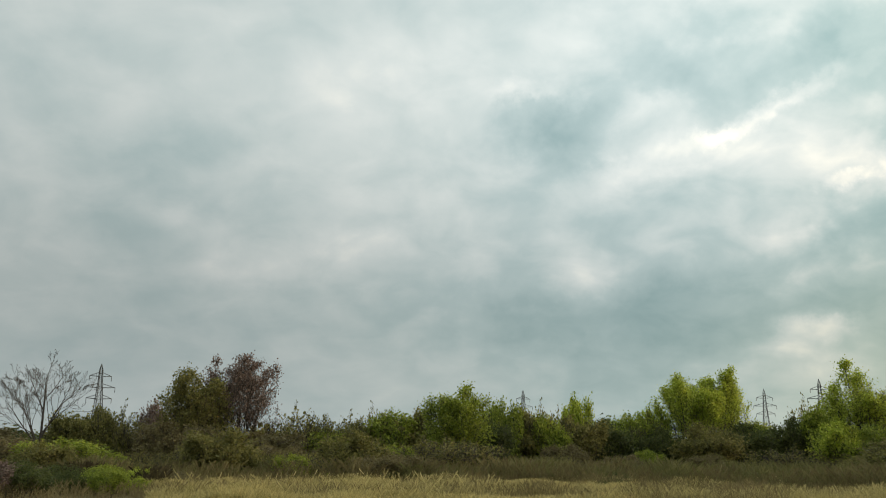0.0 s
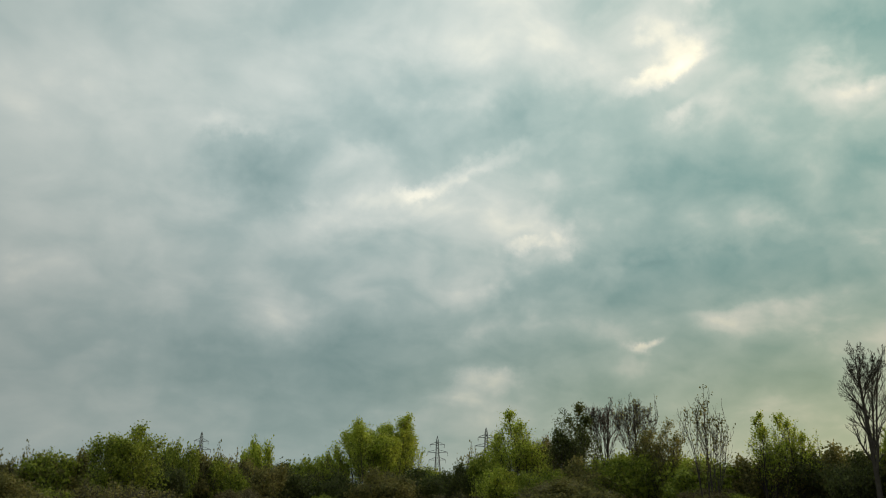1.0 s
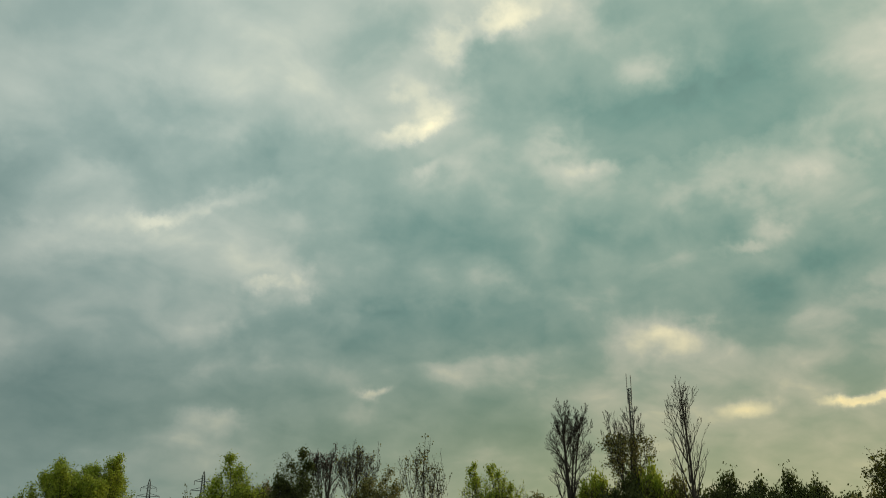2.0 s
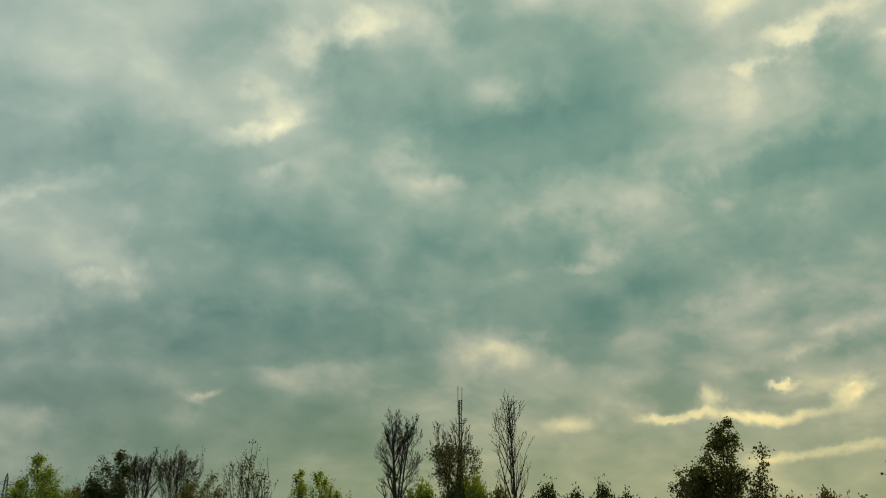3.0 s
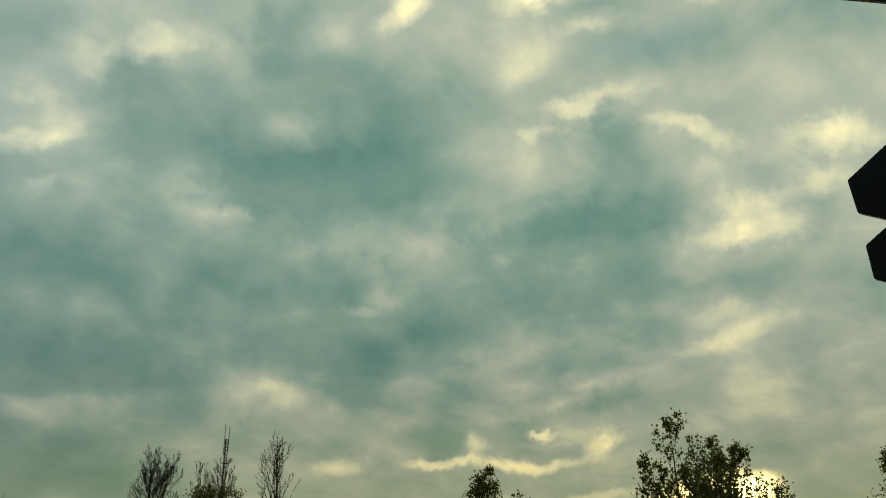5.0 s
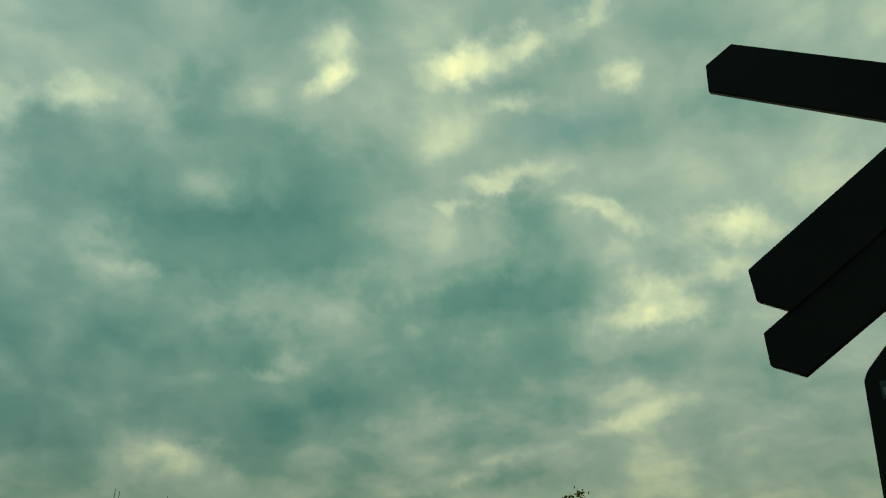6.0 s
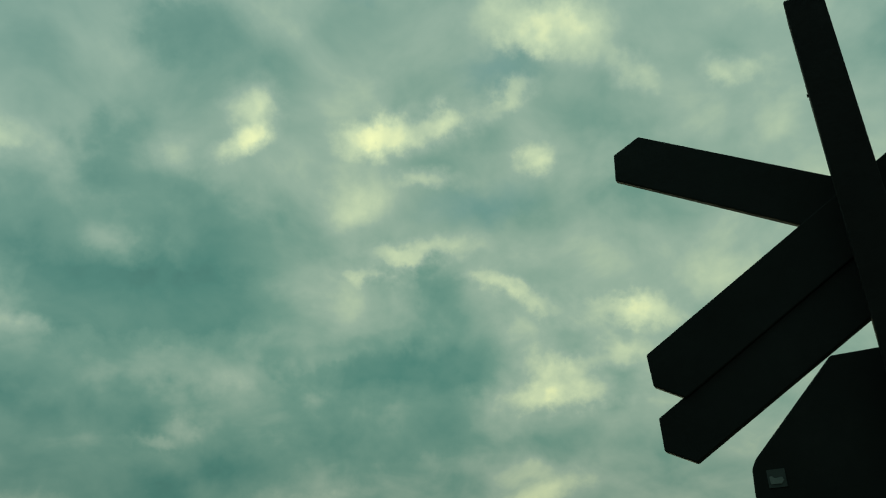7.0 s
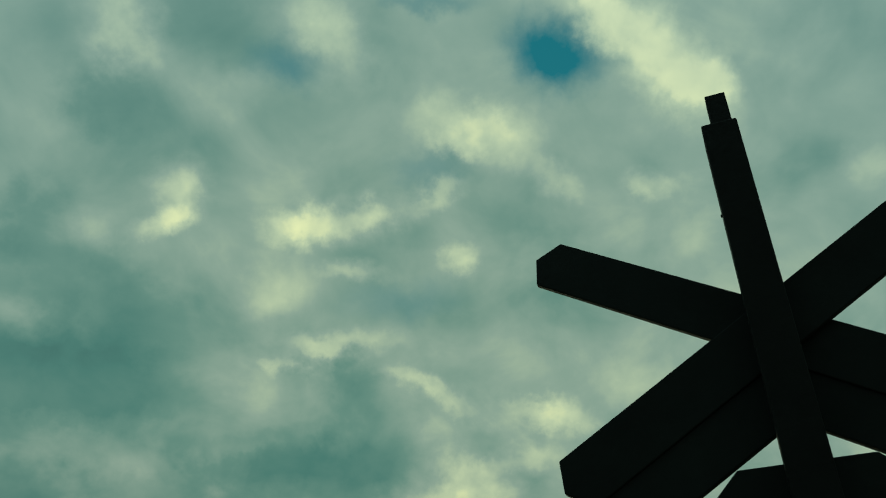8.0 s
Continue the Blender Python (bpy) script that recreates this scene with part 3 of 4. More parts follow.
    # stray limbs are drawn in towards the crown's outline
    for cols, arr in (((0, 1), segs), ((3, 4), segs), ((0, 1), twigs)):
        r = np.hypot(arr[:, cols[0]], arr[:, cols[1]]) + 1e-6
        half = width * 0.5
        g = np.where(r > half, (half + (r - half) * 0.25) / r, 1.0)
        arr[:, cols[0]] *= g
        arr[:, cols[1]] *= g
    return segs, twigs


def make_tree(name, seed, height, width, mat, leaf, count, bark=BARK, label="", category="tree", group="", sides=5, scatter=0.12, low=0.0, high=1.0, **kw):
    """A tree or shrub: an Empty at its foot over the trunk with its limbs, and the crown."""
    rng = np.random.default_rng(seed)
    segs, twigs = skeleton(rng, height, width, **kw)
    thing = tagged(new(name), label, category, group)
    part_mesh("trunk", tubes("trunk", segs, sides), bark, thing)
    if count:
        pick = twigs[(twigs[:, 2] > low * height) & (twigs[:, 2] <= high * height + 0.01)]
        at = pick[rng.integers(0, len(pick), count)] + rng.normal(size=(count, 3)) * scatter
        at[:, 2] = np.clip(at[:, 2], 0.05, None)
        part_mesh("crown", quads("crown", leaves(rng, at, leaf)), mat, thing)
    return thing


def plant(thing, az, dist, turn=0.0, size=(1, 1, 1)):
    """Puts a thing on the ground at a bearing and distance."""
    x, y, z = spot_at(az, dist)
    thing.matrix_basis = pose(x, y, z - 0.03, 0, 0, turn) @ Matrix.Diagonal((*size, 1))
    return thing


def plant_copy(proto, az, dist, height, width, proto_size, turn, label=""):
    x, y, z = spot_at(az, dist)
    sx = width / proto_size[1]
    sz = height / proto_size[0]
    ob = copy_thing(proto, pose(x, y, z - 0.03, 0, 0, turn))
    ob.scale = (sx, sx, sz)
    if label:
        tagged(ob, label)
    return ob


# -- single trees: bearing, elevation of the top, distance
def single(name, seed, az, el, dist, width, mat, leaf, count, **kw):
    t = make_tree(name, seed, top_of(el, dist) + 0.1, width, mat, leaf, count, **kw)
    return plant(t, az, dist, seed * 37 % 360)


single("bare_tree", 11, -24.4, 5.9, 58, 6.8, OLIVE, 0.1, 0, label="leafless spreading tree with fine dark twigs at the field edge", leaders=4, fork=0.3, bare_to=0.25, levels=4, kids=(7, 5, 4, 2), lift=0.3, radius=0.12, thin=0.007, sweep=0.45, lead=(0.7, 1.0), flare=(0.8, 0.0))
single("purple_bush", 12, -13.0, 6.15, 60, 5.4, RUST, 0.122, 12250, label="tall half-bare bush with purplish brown leaves", category="bush", leaders=8, levels=3, kids=(10, 6, 5), lift=0.5, bare_to=0.1, scatter=0.15, thin=0.008, sweep=0.6, lead=(0.78, 1.0))
single("dark_bush", 13, -15.6, 4.9, 58.5, 4.6, OLIVE, 0.144, 15750, label="rounded dark olive bush beside the purplish one", category="bush", leaders=7, levels=3, kids=(10, 6, 4), lift=0.3, bare_to=0.03, scatter=0.21, lead=(0.78, 1.0))
single("green_bush", 14, 0.9, 4.1, 56, 4.3, GREEN, 0.13, 19250, label="upright dense green bush over the brown scrub", category="bush", leaders=8, levels=3, kids=(10, 6, 4), lift=0.6, bare_to=0.03, scatter=0.20, lead=(0.78, 1.0))
single("willow_tree", 15, 15.5, 4.9, 78, 5.6, LIME, 0.144, 22750, label="broad yellow-green tree with a soft rounded crown", leaders=7, levels=3, kids=(11, 6, 4), lift=0.9, bare_to=0.03, scatter=0.22, sweep=0.75, lead=(0.78, 1.0))
single("willow_tree", 16, 17.5, 5.15, 80, 4.2, LIME, 0.144, 19250, label="upright yellow-green tree with dense leaves", leaders=6, levels=3, kids=(11, 6, 4), lift=1.0, bare_to=0.03, scatter=0.2, sweep=0.75, lead=(0.78, 1.0))
single("poplar_tree", 17, 25.3, 5.45, 72, 4.8, LIME, 0.137, 14875, label="young yellow-green poplar with a loose top", leaders=5, levels=3, kids=(11, 6, 4), lift=0.8, bare_to=0.03, scatter=0.20, sweep=0.6)
single("dark_poplar", 18, 28.8, 5.85, 70, 3.6, DEEP, 0.13, 16625, label="dense dark green poplar with a pointed crown", leaders=5, levels=3, kids=(11, 6, 4), lift=0.9, bare_to=0.03, scatter=0.18, sweep=0.6)
single("thinning_tree", 19, 30.7, 6.2, 76, 3.0, RUST, 0.14, 500, label="nearly leafless upright tree with brown twigs", leaders=5, fork=0.3, levels=4, kids=(8, 6, 4, 2), lift=0.8, bare_to=0.25, thin=0.008, sweep=0.6, lead=(0.8, 1.0))
single("thinning_tree", 20, 32.7, 6.45, 72, 3.4, OLIVE, 0.14, 700, label="nearly leafless tree with upswept bare limbs", leaders=5, fork=0.3, levels=4, kids=(8, 6, 4, 2), lift=0.8, bare_to=0.25, thin=0.008, sweep=0.6, lead=(0.8, 1.0))
single("olive_tree", 21, 34.2, 4.7, 66, 3.8, OLIVE, 0.122, 10500, label="low olive-green tree with ragged leaves", leaders=6, levels=3, kids=(10, 6, 4), lift=0.7, bare_to=0.03, scatter=0.18, sweep=0.5)
single("sapling_clump", 22, 36.9, 6.7, 58, 3.4, OLIVE, 0.13, 700, label="clump of tall thin saplings with few leaves", leaders=9, levels=3, kids=(6, 3, 2), lift=1.1, bare_to=0.25, radius=0.06, thin=0.008, sweep=0.9)
single("young_poplar", 23, 40.2, 4.9, 60, 3.0, LIME, 0.115, 5600, label="young poplar with sparse yellowing leaves", leaders=5, levels=3, kids=(9, 5, 3), lift=1.0, bare_to=0.08, scatter=0.11, sweep=0.7)
single("young_poplar", 24, 41.9, 4.9, 61, 2.8, LIME, 0.115, 4900, label="thin young poplar with pale sparse leaves", leaders=4, levels=3, kids=(9, 5, 3), lift=1.0, bare_to=0.08, scatter=0.11, sweep=0.7)
single("bare_poplar", 25, 46.25, 9.05, 55, 2.8, OLIVE, 0.1, 0, label="tall leafless tree with dense upswept twigs", leaders=4, fork=0.4, bare_to=0.3, levels=4, kids=(11, 7, 5, 3), lift=0.55, radius=0.18, thin=0.0055, sweep=0.45, lead=(0.8, 1.08), flare=(0.6, 0.15), reach=0.95)
single("mottled_tree", 26, 50.0, 8.5, 56, 3.3, OLIVE, 0.13, 4300, label="half-bare tree with mottled yellow-brown leaves below", leaders=3, fork=0.3, bare_to=0.1, levels=4, kids=(13, 5, 4, 2), lift=0.75, radius=0.14, scatter=0.14, thin=0.007, sweep=0.45, high=0.8, lead=(0.8, 1.0), reach=0.95)
single("dead_tree", 27, 53.55, 10.05, 50, 2.9, OLIVE, 0.1, 0, label="dead leafless tree with long bare branches", leaders=2, fork=0.5, bare_to=0.2, levels=3, kids=(13, 4, 3), lift=0.5, radius=0.12, thin=0.008, sweep=0.5, lead=(0.7, 0.95), reach=0.92, flare=(1.2, -0.6))
single("dark_poplar", 28, 66.2, 8.0, 35, 3.3, ASPEN, 0.10, 13000, label="small leafy poplar dark against the evening sky", leaders=4, levels=3, kids=(13, 6, 4), lift=0.8, bare_to=0.03, scatter=0.1, radius=0.09, sweep=0.5)
single("aspen_tree", 41, 79.4, 11.3, 27, 3.9, ASPEN, 0.105, 7200, label="leafy aspen dark against the low sun", leaders=5, levels=3, kids=(10, 5, 3), lift=0.8, bare_to=0.03, scatter=0.07, radius=0.09, sweep=0.6, lead=(0.6, 0.88))
single("aspen_tree", 33, 81.7, 9.4, 27.6, 2.6, ASPEN, 0.105, 4200, label="leafy side stem of the aspen against the low sun", leaders=4, levels=3, kids=(8, 5, 3), lift=0.9, bare_to=0.03, scatter=0.07, radius=0.07, sweep=0.6)
single("dark_poplar", 34, 68.1, 6.1, 35.5, 1.5, OLIVE, 0.12, 2200, label="low leafy stem beside the small poplar", leaders=3, levels=3, kids=(9, 5, 4), lift=0.8, bare_to=0.03, scatter=0.13, radius=0.06, sweep=0.6)
single("aspen_tree", 30, 84.6, 6.6, 29, 2.4, DEEP, 0.105, 3400, label="smaller leafy aspen beside the larger one", leaders=4, levels=3, kids=(10, 6, 4), lift=0.8, bare_to=0.03, scatter=0.12, sweep=0.6)
single("birch_tree", 31, 91.0, 7.9, 30, 1.8, OLIVE, 0.1, 1600, label="thin young tree with small sparse leaves", leaders=2, levels=3, kids=(9, 5, 4), lift=0.8, bare_to=0.1, scatter=0.1, sweep=0.6)
single("birch_tree", 32, 93.8, 9.3, 31, 3.0, OLIVE, 0.1, 2000, label="slender tree with small pale sparse leaves", leaders=3, levels=3, kids=(10, 5, 4), lift=0.8, bare_to=0.1, scatter=0.12, sweep=0.6)

# -- the thicket: a few kinds of shrub, repeated
SHRUB = (4.0, 4.4)
kinds = []
for k, (mat, nm, lab, cnt, leaf) in enumerate([
        (OLIVE, "thicket_shrub", "dense olive-green wild shrub in the thicket", 13000, 0.18), (GREEN, "thicket_shrub", "dense green wild shrub in the thicket", 13000, 0.18),
        (SCRUB, "brown_scrub", "low tangled brown scrub in front of the thicket", 13000, 0.14), (DEEP, "dark_shrub", "dark green shrub in the thicket", 13000, 0.17),
        (LIME, "yellow_shrub", "yellow-green wild shrub in the thicket", 11000, 0.18), (RUST, "russet_shrub", "russet brown half-bare shrub", 8000, 0.15),
        (OLIVE, "twiggy_shrub", "twiggy shrub with few leaves on tall shoots", 1000, 0.16)]):
    kw = dict(leaders=9, levels=3, kids=(9, 6, 4), lift=0.8, bare_to=0.02, scatter=0.2, sweep=0.6, lead=(0.45, 1.0)) if k < 6 else dict(leaders=10, levels=2, kids=(8, 4), lift=1.0, bare_to=0.3, radius=0.04, scatter=0.1, thin=0.008)
    kinds.append((make_tree(nm, 100 + k, *SHRUB, mat, leaf, cnt, label=lab, category="shrub", group="shrubs of the thicket", **kw), lab))
used = set()


def shrub(kind, az, el, dist, width, turn):
    proto, _ = kinds[kind]
    h = max(top_of(el, dist), 0.6)
    if kind in used:
        return plant_copy(proto, az, dist, h, width, SHRUB, turn)
    used.add(kind)
    plant(proto, az, dist, turn, (width / SHRUB[1], width / SHRUB[1], h / SHRUB[0]))


# skyline of the thicket: kind, bearing, elevation of the top, distance, width
for row in [(2, -27.5, 1.4, 62, 6), (3, -25.5, 1.3, 64, 6), (0, -23.0, 1.6, 66, 5), (0, -21.6, 2.5, 62, 4.4), (0, -21.2, 2.2, 60, 3), (6, -20.2, 3.2, 60, 3),
            (2, -19.0, 1.9, 64, 5), (5, -17.4, 3.1, 66, 3.4), (2, -16.4, 1.8, 56, 5), (2, -12.0, 1.3, 57, 6)]:
    shrub(*row, row[1] * 53 % 360)
for row in [(6, -9.2, 3.2, 60, 4.6), (0, -8.6, 1.6, 62, 5), (1, -7.4, 1.4, 61, 5), (6, -6.4, 2.8, 62, 4.2), (0, -5.6, 1.9, 62, 4.6), (6, -4.2, 3.3, 63, 3), (1, -3.6, 2.5, 62, 4.2),
            (0, -1.8, 2.6, 62, 4.6), (3, 2.7, 2.4, 60, 3.6), (1, 3.6, 3.2, 63, 3), (0, 4.9, 2.6, 66, 4.4)]:
    shrub(*row, row[1] * 53 % 360)
for row in [(6, 5.9, 3.5, 66, 3.2), (1, 6.4, 2.4, 66, 4), (6, 7.2, 3.2, 68, 3), (4, 8.5, 3.6, 72, 2.6), (0, 8.4, 2.3, 68, 4.4), (3, 10.1, 2.2, 72, 4.6), (1, 11.6, 2.4, 76, 4.6), (6, 12.6, 2.8, 76, 4),
            (4, 13.4, 3.0, 78, 3), (3, 13.9, 1.7, 74, 4), (0, 16.5, 1.9, 72, 5), (3, 18.6, 2.0, 76, 5), (1, 19.6, 1.9, 80, 4)]:
    shrub(*row, row[1] * 53 % 360)
for row in [(3, 21.6, 2.2, 78, 3.4), (6, 22.6, 3.6, 80, 3.6), (1, 23.0, 2.8, 78, 3.8), (4, 24.2, 2.0, 70, 4.4), (0, 26.7, 3.6, 74, 3), (5, 26.9, 3.8, 80, 2.6), (1, 27.2, 1.8, 66, 4), (0, 29.6, 2.4, 66, 5), (1, 31.4, 2.6, 66, 5),
            (1, 33.2, 2.8, 66, 4.6), (4, 35.2, 2.6, 66, 4.4), (1, 36.4, 2.1, 62, 5), (0, 38.4, 2.3, 62, 5)]:
    shrub(*row, row[1] * 53 % 360)
for row in [(0, 40.4, 2.4, 62, 5), (3, 42.6, 2.6, 62, 4.6), (0, 44.2, 2.9, 62, 4.4), (3, 45.4, 2.7, 58, 4), (4, 47.6, 4.3, 58, 2.8), (0, 48.4, 3.6, 57, 3.6), (3, 49.8, 4.2, 55, 3.2), (4, 51.3, 4.7, 56, 2.8), (0, 52.3, 3.9, 56, 3),
            (6, 52.8, 4.4, 58, 3), (3, 54.2, 2.8, 58, 4)]:
    shrub(*row, row[1] * 53 % 360)
for row in [(3, 55.8, 4.05, 58, 3.2), (3, 57.3, 3.6, 60, 3.4), (3, 59.2, 4.1, 62, 2.8), (3, 60.9, 3.5, 64, 3.4), (3, 62.6, 2.8, 64, 4), (0, 65.0, 2.8, 60, 5), (0, 69.3, 2.9, 62, 5), (6, 70.6, 3.6, 50, 3), (0, 71.8, 3.4, 58, 3.6),
            (6, 72.9, 3.5, 52, 2.6), (3, 74.4, 2.8, 60, 5), (0, 77.6, 3.0, 56, 5), (3, 81.2, 3.4, 54, 5)]:
    shrub(*row, row[1] * 53 % 360)
for row in [(0, 84.6, 3.4, 54, 5), (3, 88.2, 3.8, 50, 5), (1, 91.8, 4.0, 48, 5), (0, 95.6, 4.2, 46, 5), (3, 99.4, 3.8, 48, 5), (0, 103.5, 3.6, 50, 5)]:
    shrub(*row, row[1] * 53 % 360)
# brown scrub along the foot of the thicket
rng = random.Random(5)
for i in range(146):
    az = -28 + i * 0.49 + rng.uniform(-0.7, 0.7)
    far = max(0, min(1, (az + 2) / 18))
    d = rng.uniform(40, 56) + 16 * far
    h = rng.uniform(0.5, 1.6) + 1.3 * rng.random() ** 2
    shrub(rng.choice((2, 2, 0, 0, 1, 6, 6, 6)), az, math.degrees(math.atan((h - EYE.z) / d)), d, h * rng.uniform(1.1, 2.4), rng.uniform(0, 360))


# -- far woods that close the horizon
def far_woods():
    r = np.random.default_rng(9)
    n = 60000
    az = r.uniform(-60, 300, n)
    dist = r.uniform(170, 330, n)
    hump = 4.5 + 2.2 * np.sin(az * 0.31) + 1.6 * np.sin(az * 1.13 + 1) + 1.0 * np.sin(az * 3.7)
    h = hump * r.uniform(0, 1, n) ** 0.6
    a = np.radians(az)
    at = np.stack([np.sin(a) * dist, np.cos(a) * dist, h], 1)
    tagged(part_mesh("far_woods", quads("far_woods", leaves(r, at, 1.5)), OLIVE), "distant low belt of autumn woodland", "woods", kind="stuff")


far_woods()


# -- tall dry grass of the field
def grass(name, seed, n, az0, az1, d0, d1, tall, mat, label, broad=1.0):
    r = np.random.default_rng(seed)
    az = np.radians(r.uniform(az0, az1, n))
    dist = np.sqrt(r.uniform(d0 ** 2, d1 ** 2, n))
    x, y = np.sin(az) * dist, np.cos(az) * dist
    z = np.array([ground_z(p, q) for p, q in zip(x, y)])
    keep = np.array([noise.noise(Vector((p * 0.12, q * 0.12, seed))) for p, q in zip(x, y)]) > -0.22
    x, y, z = x[keep], y[keep], z[keep]
    n = len(x)
    h = tall * r.uniform(0.35, 1.15, n) * np.array([1 + 0.9 * noise.noise(Vector((p * 0.45, q * 0.45, seed + 5))) for p, q in zip(x, y)])
    w = r.uniform(0.0025, 0.007, n) * broad
    yaw = r.uniform(0, np.pi, n)
    bx, by = r.normal(0, 0.26, n) * h, r.normal(0, 0.26, n) * h
    cx, cy = np.cos(yaw) * w, np.sin(yaw) * w
    o = np.zeros(n)
    p0 = np.stack([x - cx, y - cy, z - 0.02], 1)
    p1 = np.stack([x + cx, y + cy, z - 0.02], 1)
    p2 = np.stack([x + bx * 0.35 + cx, y + by * 0.35 + cy, z + h * 0.6], 1)
    p3 = np.stack([x + bx * 0.35 - cx, y + by * 0.35 - cy, z + h * 0.6], 1)
    q2 = np.stack([x + bx + cx * 1.6, y + by + cy * 1.6, z + h * 0.93], 1)
    q3 = np.stack([x + bx - cx * 0.4, y + by - cy * 0.4, z + h], 1)
    blades = np.stack([p0, p1, p2, p3, p3, p2, q2, q3], 1)
    tagged(part_mesh(name, quads(name, blades), mat), label, "grass", kind="stuff")


grass("dry_grass", 3, 330000, -18, 12, 24, 40, 0.38, STRAW, "tall pale dry grass with bent seed heads")
grass("yellow_grass", 8, 110000, 6, 36, 30, 62, 0.4, STRAW, "patchy yellowed grass at the field edge")
grass("weeds", 4, 210000, -34, 50, 28, 75, 0.5, WEED, "brown withered weeds between the grass and thicket")
grass("tall_weeds", 12, 125000, -32, 46, 39, 58, 0.85, OLIVE_WEED, "tall withered olive weeds at the foot of the scrub", 1.4)
grass("brown_weeds", 15, 75000, -34, 46, 38, 52, 0.85, SCRUB, "tangled brown weeds among the low scrub", 1.5)
grass("dark_weeds", 16, 60000, -34, -17.5, 29, 39, 0.8, DARK_WEED, "dark brown weeds beside the pale grass", 1.8)
grass("seed_heads", 17, 3500, -17, 6, 27, 36, 0.62, STRAW, "pale seed heads standing out of the dry grass", 1.1)
grass("meadow_grass", 6, 30000, 40, 130, 12, 50, 0.45, WEED, "short withered grass on the verge")
for row in [(1, -20.5, -0.9, 34, 3.2), (4, -18.8, -1.3, 36, 2.4), (3, -25.0, -0.7, 34, 4.5), (5, -27.5, -0.6, 33, 4.5), (3, -22.6, -1.0, 36, 4), (2, -16.5, -1.2, 38, 3.6), (1, -7.2, -1.3, 44, 3), (3, 10.6, -1.2, 40, 3.6), (2, 8.8, -1.4, 42, 3.4)]:
    shrub(*row[:4], row[4] * 0.5, row[1] * 53 % 360)
    shrub(*row[:2], row[2] - 0.3, row[3] - 2, row[4] * 0.4, row[1] * 97 % 360)
    shrub(4 if row[0] == 1 else row[0], row[1] + 1.6, row[2] - 0.2, row[3] + 2, row[4] * 0.45, row[1] * 31 % 360)


# ---------------------------------------------------------------- pylons and the mast
def bars(name, lines, thick, mat, parent):
    segs = [(*a, *b, thick, thick) for a, b in lines]
    return part_mesh(name, tubes(name, segs, 4), mat, parent)


def make_pylon(height):
    """A lattice pylon with three crossarms."""
    thing = tagged(new("power_pylon"), "grey steel lattice power pylon far beyond the thicket", "pylon", "pylons of the power line")
    legs, braces = [], []
    half = lambda z: 2.5 * (1 - z / height) ** 1.5 + 0.45
    levels = [height * q for q in (0, 0.16, 0.3, 0.42, 0.52, 0.61, 0.69, 0.77, 0.85, 0.93)]
    for z0, z1 in zip(levels, levels[1:]):
        a, b = half(z0), half(z1)
        c0 = [(a, a, z0), (-a, a, z0), (-a, -a, z0), (a, -a, z0)]
        c1 = [(b, b, z1), (-b, b, z1), (-b, -b, z1), (b, -b, z1)]
        for k in range(4):
            legs.append((c0[k], c1[k]))
            braces += [(c0[k], c1[(k + 1) % 4]), (c0[(k + 1) % 4], c1[k]), (c1[k], c1[(k + 1) % 4])]
    b = half(levels[-1])
    for sx in (-1, 1):
        for sy in (-1, 1):
            legs.append(((sx * b, sy * b, levels[-1]), (0, 0, height)))
    for k in range(4):
        bars("leg", legs[k::4], 0.13, STEEL, thing)
    bars("bracing", braces, 0.05, STEEL, thing)
    for z, reach in ((0.62, 4.6), (0.74, 5.6), (0.86, 4.0)):
        z *= height
        w = half(z)
        for s in (-1, 1):
            lines = []
            tip = (s * reach, 0, z + 0.2)
            lines += [((s * w, w, z), tip), ((s * w, -w, z), tip), ((s * w, 0, z + 1.5), tip)]
            lines.append((tip, (s * reach, 0, z - 1.6)))
            bars("crossarm", lines, 0.11, STEEL, thing)
    return thing


pylon = make_pylon(34.0)
PYLONS = [(-21.35, 5.3, 18), (5.2, 3.95, 30), (20.05, 3.82, 10), (23.2, 4.33, 15)]
for k, (az, el, turn) in enumerate(PYLONS):
    dist = (34.0 - EYE.z) / math.tan(radians(el))
    x, y, z = spot_at(az, dist)
    m = pose(x, y, z, 0, 0, turn - az)
    if k == 0:
        pylon.matrix_basis = m
    else:
        copy_thing(pylon, m)


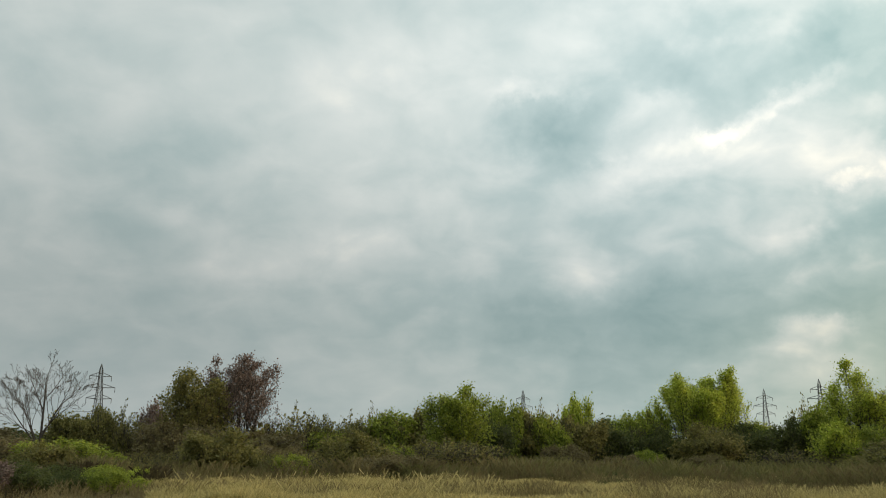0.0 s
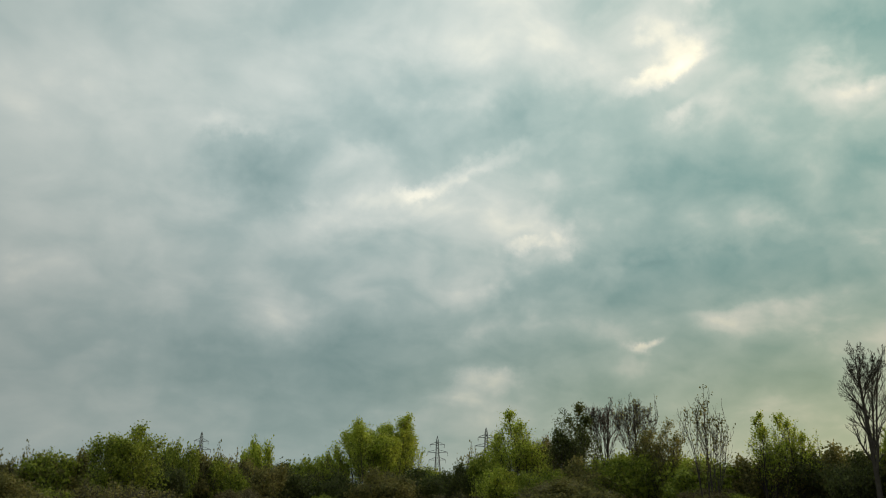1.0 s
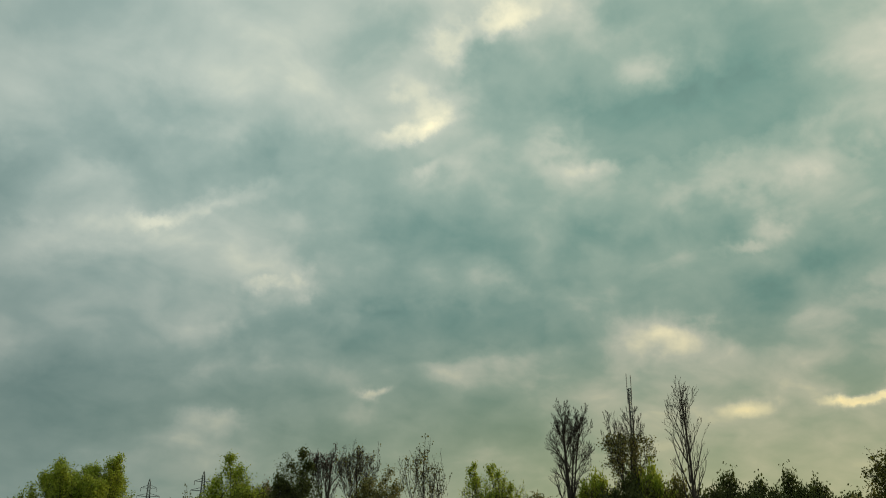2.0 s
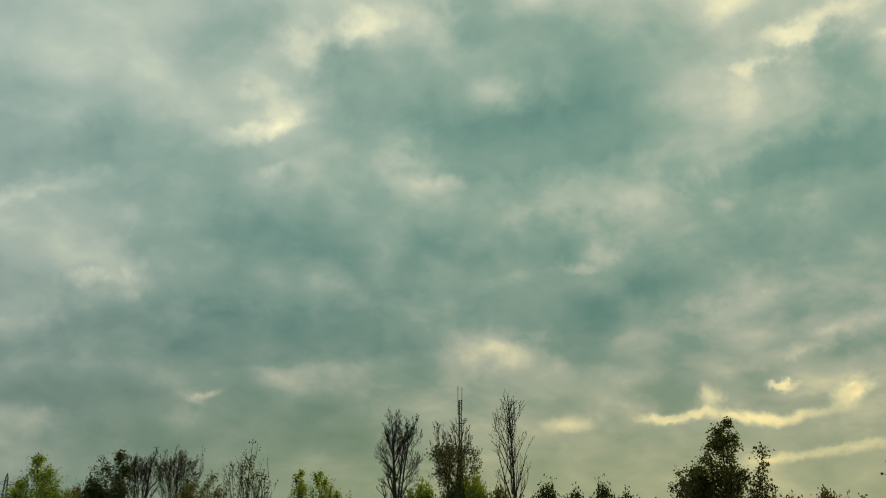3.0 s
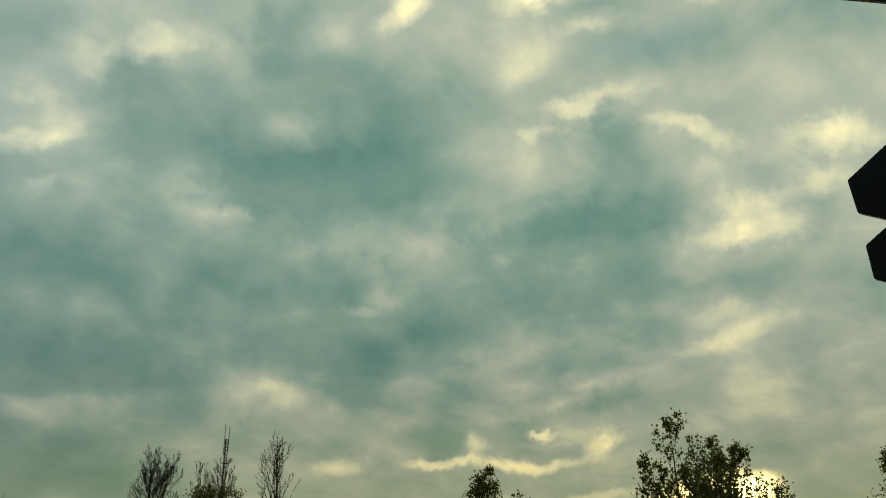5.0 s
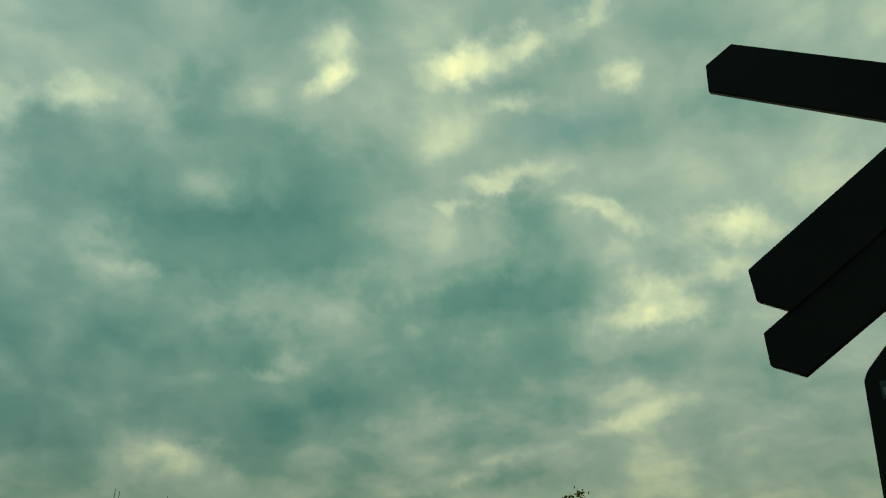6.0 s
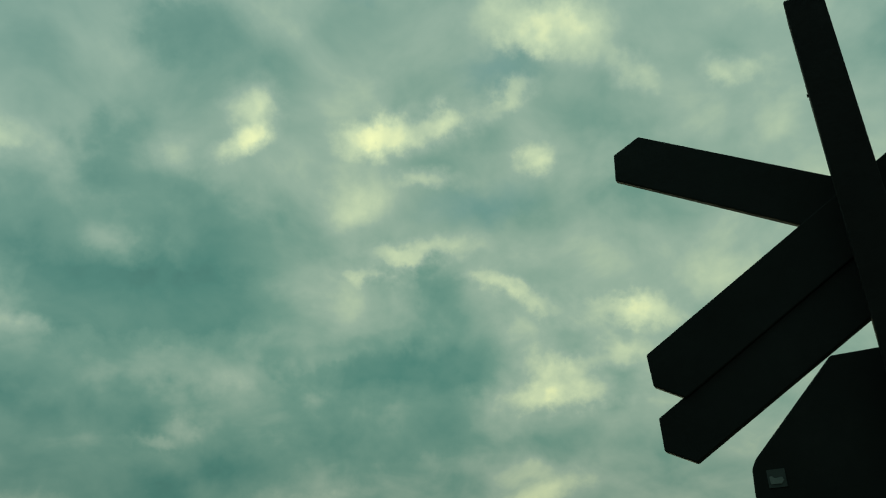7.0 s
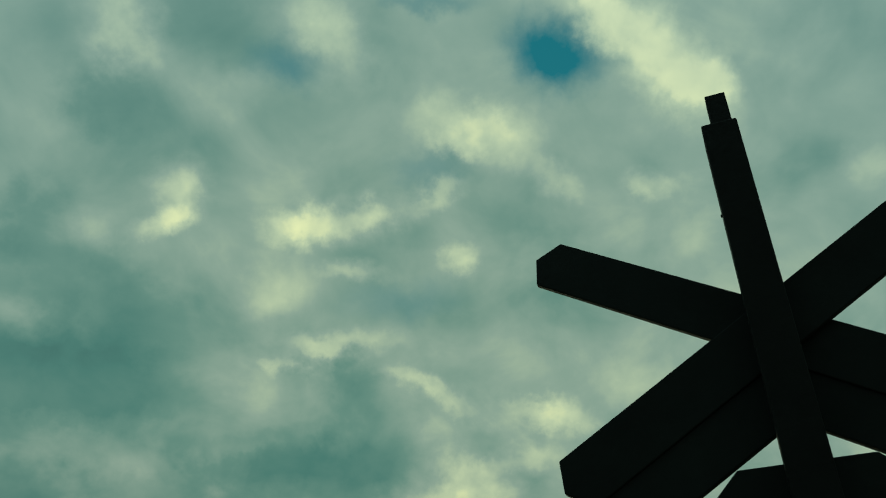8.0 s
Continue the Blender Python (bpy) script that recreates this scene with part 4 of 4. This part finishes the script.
def make_mast(az, el, dist):
    """A slim lattice telecom mast with aerials at the top."""
    height = top_of(el, dist)
    thing = tagged(new("telecom_mast"), "slim steel lattice mast with rod aerials on top", "mast")
    legs, braces = [], []
    n, r = 40, 0.25
    h = height - 2.2
    ring = lambda z: [(r * math.cos(a), r * math.sin(a), z) for a in (0.3, 0.3 + 2.094, 0.3 + 4.189)]
    for i in range(n):
        a, b = ring(h * i / n), ring(h * (i + 1) / n)
        for k in range(3):
            legs.append((a[k], b[k]))
            braces += [(a[k], b[(k + 1) % 3]), (b[k], b[(k + 1) % 3])]
    for k in range(3):
        bars("leg", legs[k::3], 0.05, STEEL, thing)
    bars("bracing", braces, 0.03, STEEL, thing)
    for dx, up, lo in ((-0.30, 2.2, -2.2), (0.30, 1.9, -1.6)):
        bars("aerial", [((dx, 0, h + lo), (dx, 0, h + up))], 0.045, STEEL, thing)
    bars("platform", [((-0.55, 0, h - 3.4), (0.55, 0, h - 3.4)), ((0, -0.5, h - 3.4), (0, 0.5, h - 3.4)), ((-0.55, 0, h - 3.4), (-0.62, 0, h - 2.6)), ((0.55, 0, h - 3.4), (0.62, 0, h - 2.6))], 0.05, STEEL, thing)
    bars("aerial", [((0.4, 0, h - 9.0), (0.4, 0, h - 7.2))], 0.05, STEEL, thing)
    x, y, z = spot_at(az, dist)
    thing.matrix_basis = pose(x, y, z, 0, 0, -az)


make_mast(50.25, 10.4, 130)

# ---------------------------------------------------------------- the level crossing sign
SIGN_AZ, SIGN_D, SIGN_TURN = 107.61, 2.2, -3.0
K = SIGN_D / 2.4                     # sizes below are for a sign at 2.4 m


def plate(outline, thick, bevel=0.004):
    """An upright plate with that outline (x, z), centred on y = 0."""
    bm = bmesh.new()
    vs = [bm.verts.new((x, -thick / 2, z)) for x, z in outline]
    f = bm.faces.new(vs)
    out = bmesh.ops.extrude_face_region(bm, geom=[f])
    bmesh.ops.translate(bm, vec=(0, thick, 0), verts=[e for e in out["geom"] if isinstance(e, bmesh.types.BMVert)])
    bmesh.ops.recalc_face_normals(bm, faces=bm.faces[:])
    if bevel:
        bmesh.ops.bevel(bm, geom=bm.edges[:], offset=bevel, segments=2, affect="EDGES", profile=0.5)
    return bm


def board_outline(half, width, tip):
    w = width / 2
    return [(-half, 0), (-half + tip, -w), (half - tip, -w), (half, 0), (half - tip, w), (-half + tip, w)]


def column(radius, z0, z1, sides=24, cap=0.006):
    bm = bmesh.new()
    rings = []
    for z, r in ((z0, radius), (z1 - cap, radius), (z1, radius - cap)):
        rings.append([bm.verts.new((r * math.cos(2 * math.pi * k / sides), r * math.sin(2 * math.pi * k / sides), z)) for k in range(sides)])
    for a, b in zip(rings, rings[1:]):
        for k in range(sides):
            bm.faces.new((a[k], a[(k + 1) % sides], b[(k + 1) % sides], b[k])).smooth = True
    bm.faces.new(rings[-1])
    bm.faces.new(rings[0][::-1])
    return bm


def moved(bm, m):
    bmesh.ops.transform(bm, matrix=m, verts=bm.verts[:])
    return bm


def square_tube(side, z0, z1, y):
    h = side / 2
    bm = bmesh.new()
    bmesh.ops.create_cube(bm, size=1.0, matrix=Matrix.Translation((0, y, (z0 + z1) / 2)) @ Matrix.Diagonal((side, side, z1 - z0, 1)))
    bmesh.ops.bevel(bm, geom=bm.edges[:], offset=side * 0.05, segments=2, affect="EDGES", profile=0.5)
    return bm


def make_sign():
    sign = tagged(new("level_crossing_sign"), "tall double level-crossing cross on a black post, seen from behind", "road sign")

    def place(off):
        """The scale and the height for a plane that lies off metres behind the post's near face."""
        k = K * (SIGN_D + off) / SIGN_D
        return k, lambda z: EYE.z + (z - EYE.z) * k

    ang = 32.3
    side = 0.125 * K
    k, up = place(0.0)
    part("post", square_tube(side, 0.0, up(3.875), side / 2), POST_PAINT, sign)
    k, up = place(side * 0.2)
    part("post_top", moved(square_tube(0.072 * k, up(3.80), up(4.015), side / 2), Matrix.Translation((0.011, 0, 0))), POST_PAINT, sign, "thinner inner tube standing out of the post")
    part("footing", moved(plate([(-0.22, -0.1), (0.22, -0.1), (0.2, 0.06), (-0.2, 0.06)], 0.42, 0.02), Matrix.Translation((0, side / 2, 0))), CONCRETE, sign, "small concrete footing")
    rear = side + 0.014
    k, up = place(rear + 0.026)
    part("cross_board", moved(plate(board_outline(0.807 * k, 0.180 * k, 0.052 * k), 0.022), Matrix.Translation((-0.013 * k, rear + 0.026, up(2.998))) @ pose(0, 0, 0, 0, ang)), SIGN_BLACK, sign)
    k, up = place(rear)
    part("cross_board", moved(plate(board_outline(0.769 * k, 0.181 * k, 0.046 * k), 0.022), Matrix.Translation((-0.013 * k, rear, up(2.987))) @ pose(0, 0, 0, 0, -ang)), SIGN_BLACK, sign)
    # the lower chevron: two half boards that meet behind the post
    sn, cs = math.sin(radians(ang)), math.cos(radians(ang))
    for s, off in ((-1, rear + 0.008), (1, rear + 0.034)):
        k, up = place(off)
        L, w, tip = 0.774 * k, 0.084 * k, 0.048 * k
        along = [(-w * sn / cs, w), (L - tip, w), (L, 0.0), (L - tip, -w), (w * sn / cs, -w)]
        arm = [(s * (a * cs + b * sn), b * cs - a * sn) for a, b in along]
        part("chevron_board", moved(plate(arm, 0.022), Matrix.Translation((0.001 * s, off, up(2.795)))), SIGN_BLACK, sign)
    part("bolt", moved(column(0.005, -0.004, 0.004, 8, 0.001), Matrix.Translation((-side / 2 - 0.001, side * 0.4, up(3.36))) @ pose(0, 0, 0, 0, 90)), POST_PAINT, sign)
    x, y, z = spot_at(SIGN_AZ, SIGN_D)
    sign.matrix_basis = pose(x, y, 0, 0, 0, -(SIGN_AZ + SIGN_TURN))

    # the backing board of the warning lights, on the same post
    off = side + 0.02
    k, hz = place(off)
    rim = [(-0.18, 2.577), (-0.42, 2.325), (-0.433, 2.30), (-0.45, 1.95), (-0.40, 1.62), (-0.18, 1.42)]
    rim = [(a * k, hz(b)) for a, b in rim]
    rim = rim + [(-a, b) for a, b in rim[::-1]]
    board = part("backing_board", moved(plate(rim, 0.02, 0.006), Matrix.Translation((0, off, 0))), SIGN_BLACK, sign, "black backing board of the warning lights")
    st = Matrix.Translation((-0.375 * k, off - 0.0115, hz(2.267)))
    part("sticker", moved(plate([(-0.022, -0.023), (0.022, -0.023), (0.022, 0.023), (-0.022, 0.023)], 0.002, 0), st), STICKER, board, "small grey worn sticker")
    part("sticker_print", moved(plate([(-0.016, -0.014), (0.010, -0.015), (0.017, -0.006), (0.013, 0.002), (-0.004, 0.000), (-0.011, 0.006), (-0.017, 0.005)], 0.002, 0), st @ Matrix.Translation((0, -0.0022, 0))), STICKER_INK, board, "pale worn print")
    for z in (2.35, 1.75):
        part("bracket", moved(plate([(-0.09, -0.02), (0.09, -0.02), (0.09, 0.02), (-0.09, 0.02)], 0.012), Matrix.Translation((0, off - 0.015, hz(z)))), POST_PAINT, board)


make_sign()
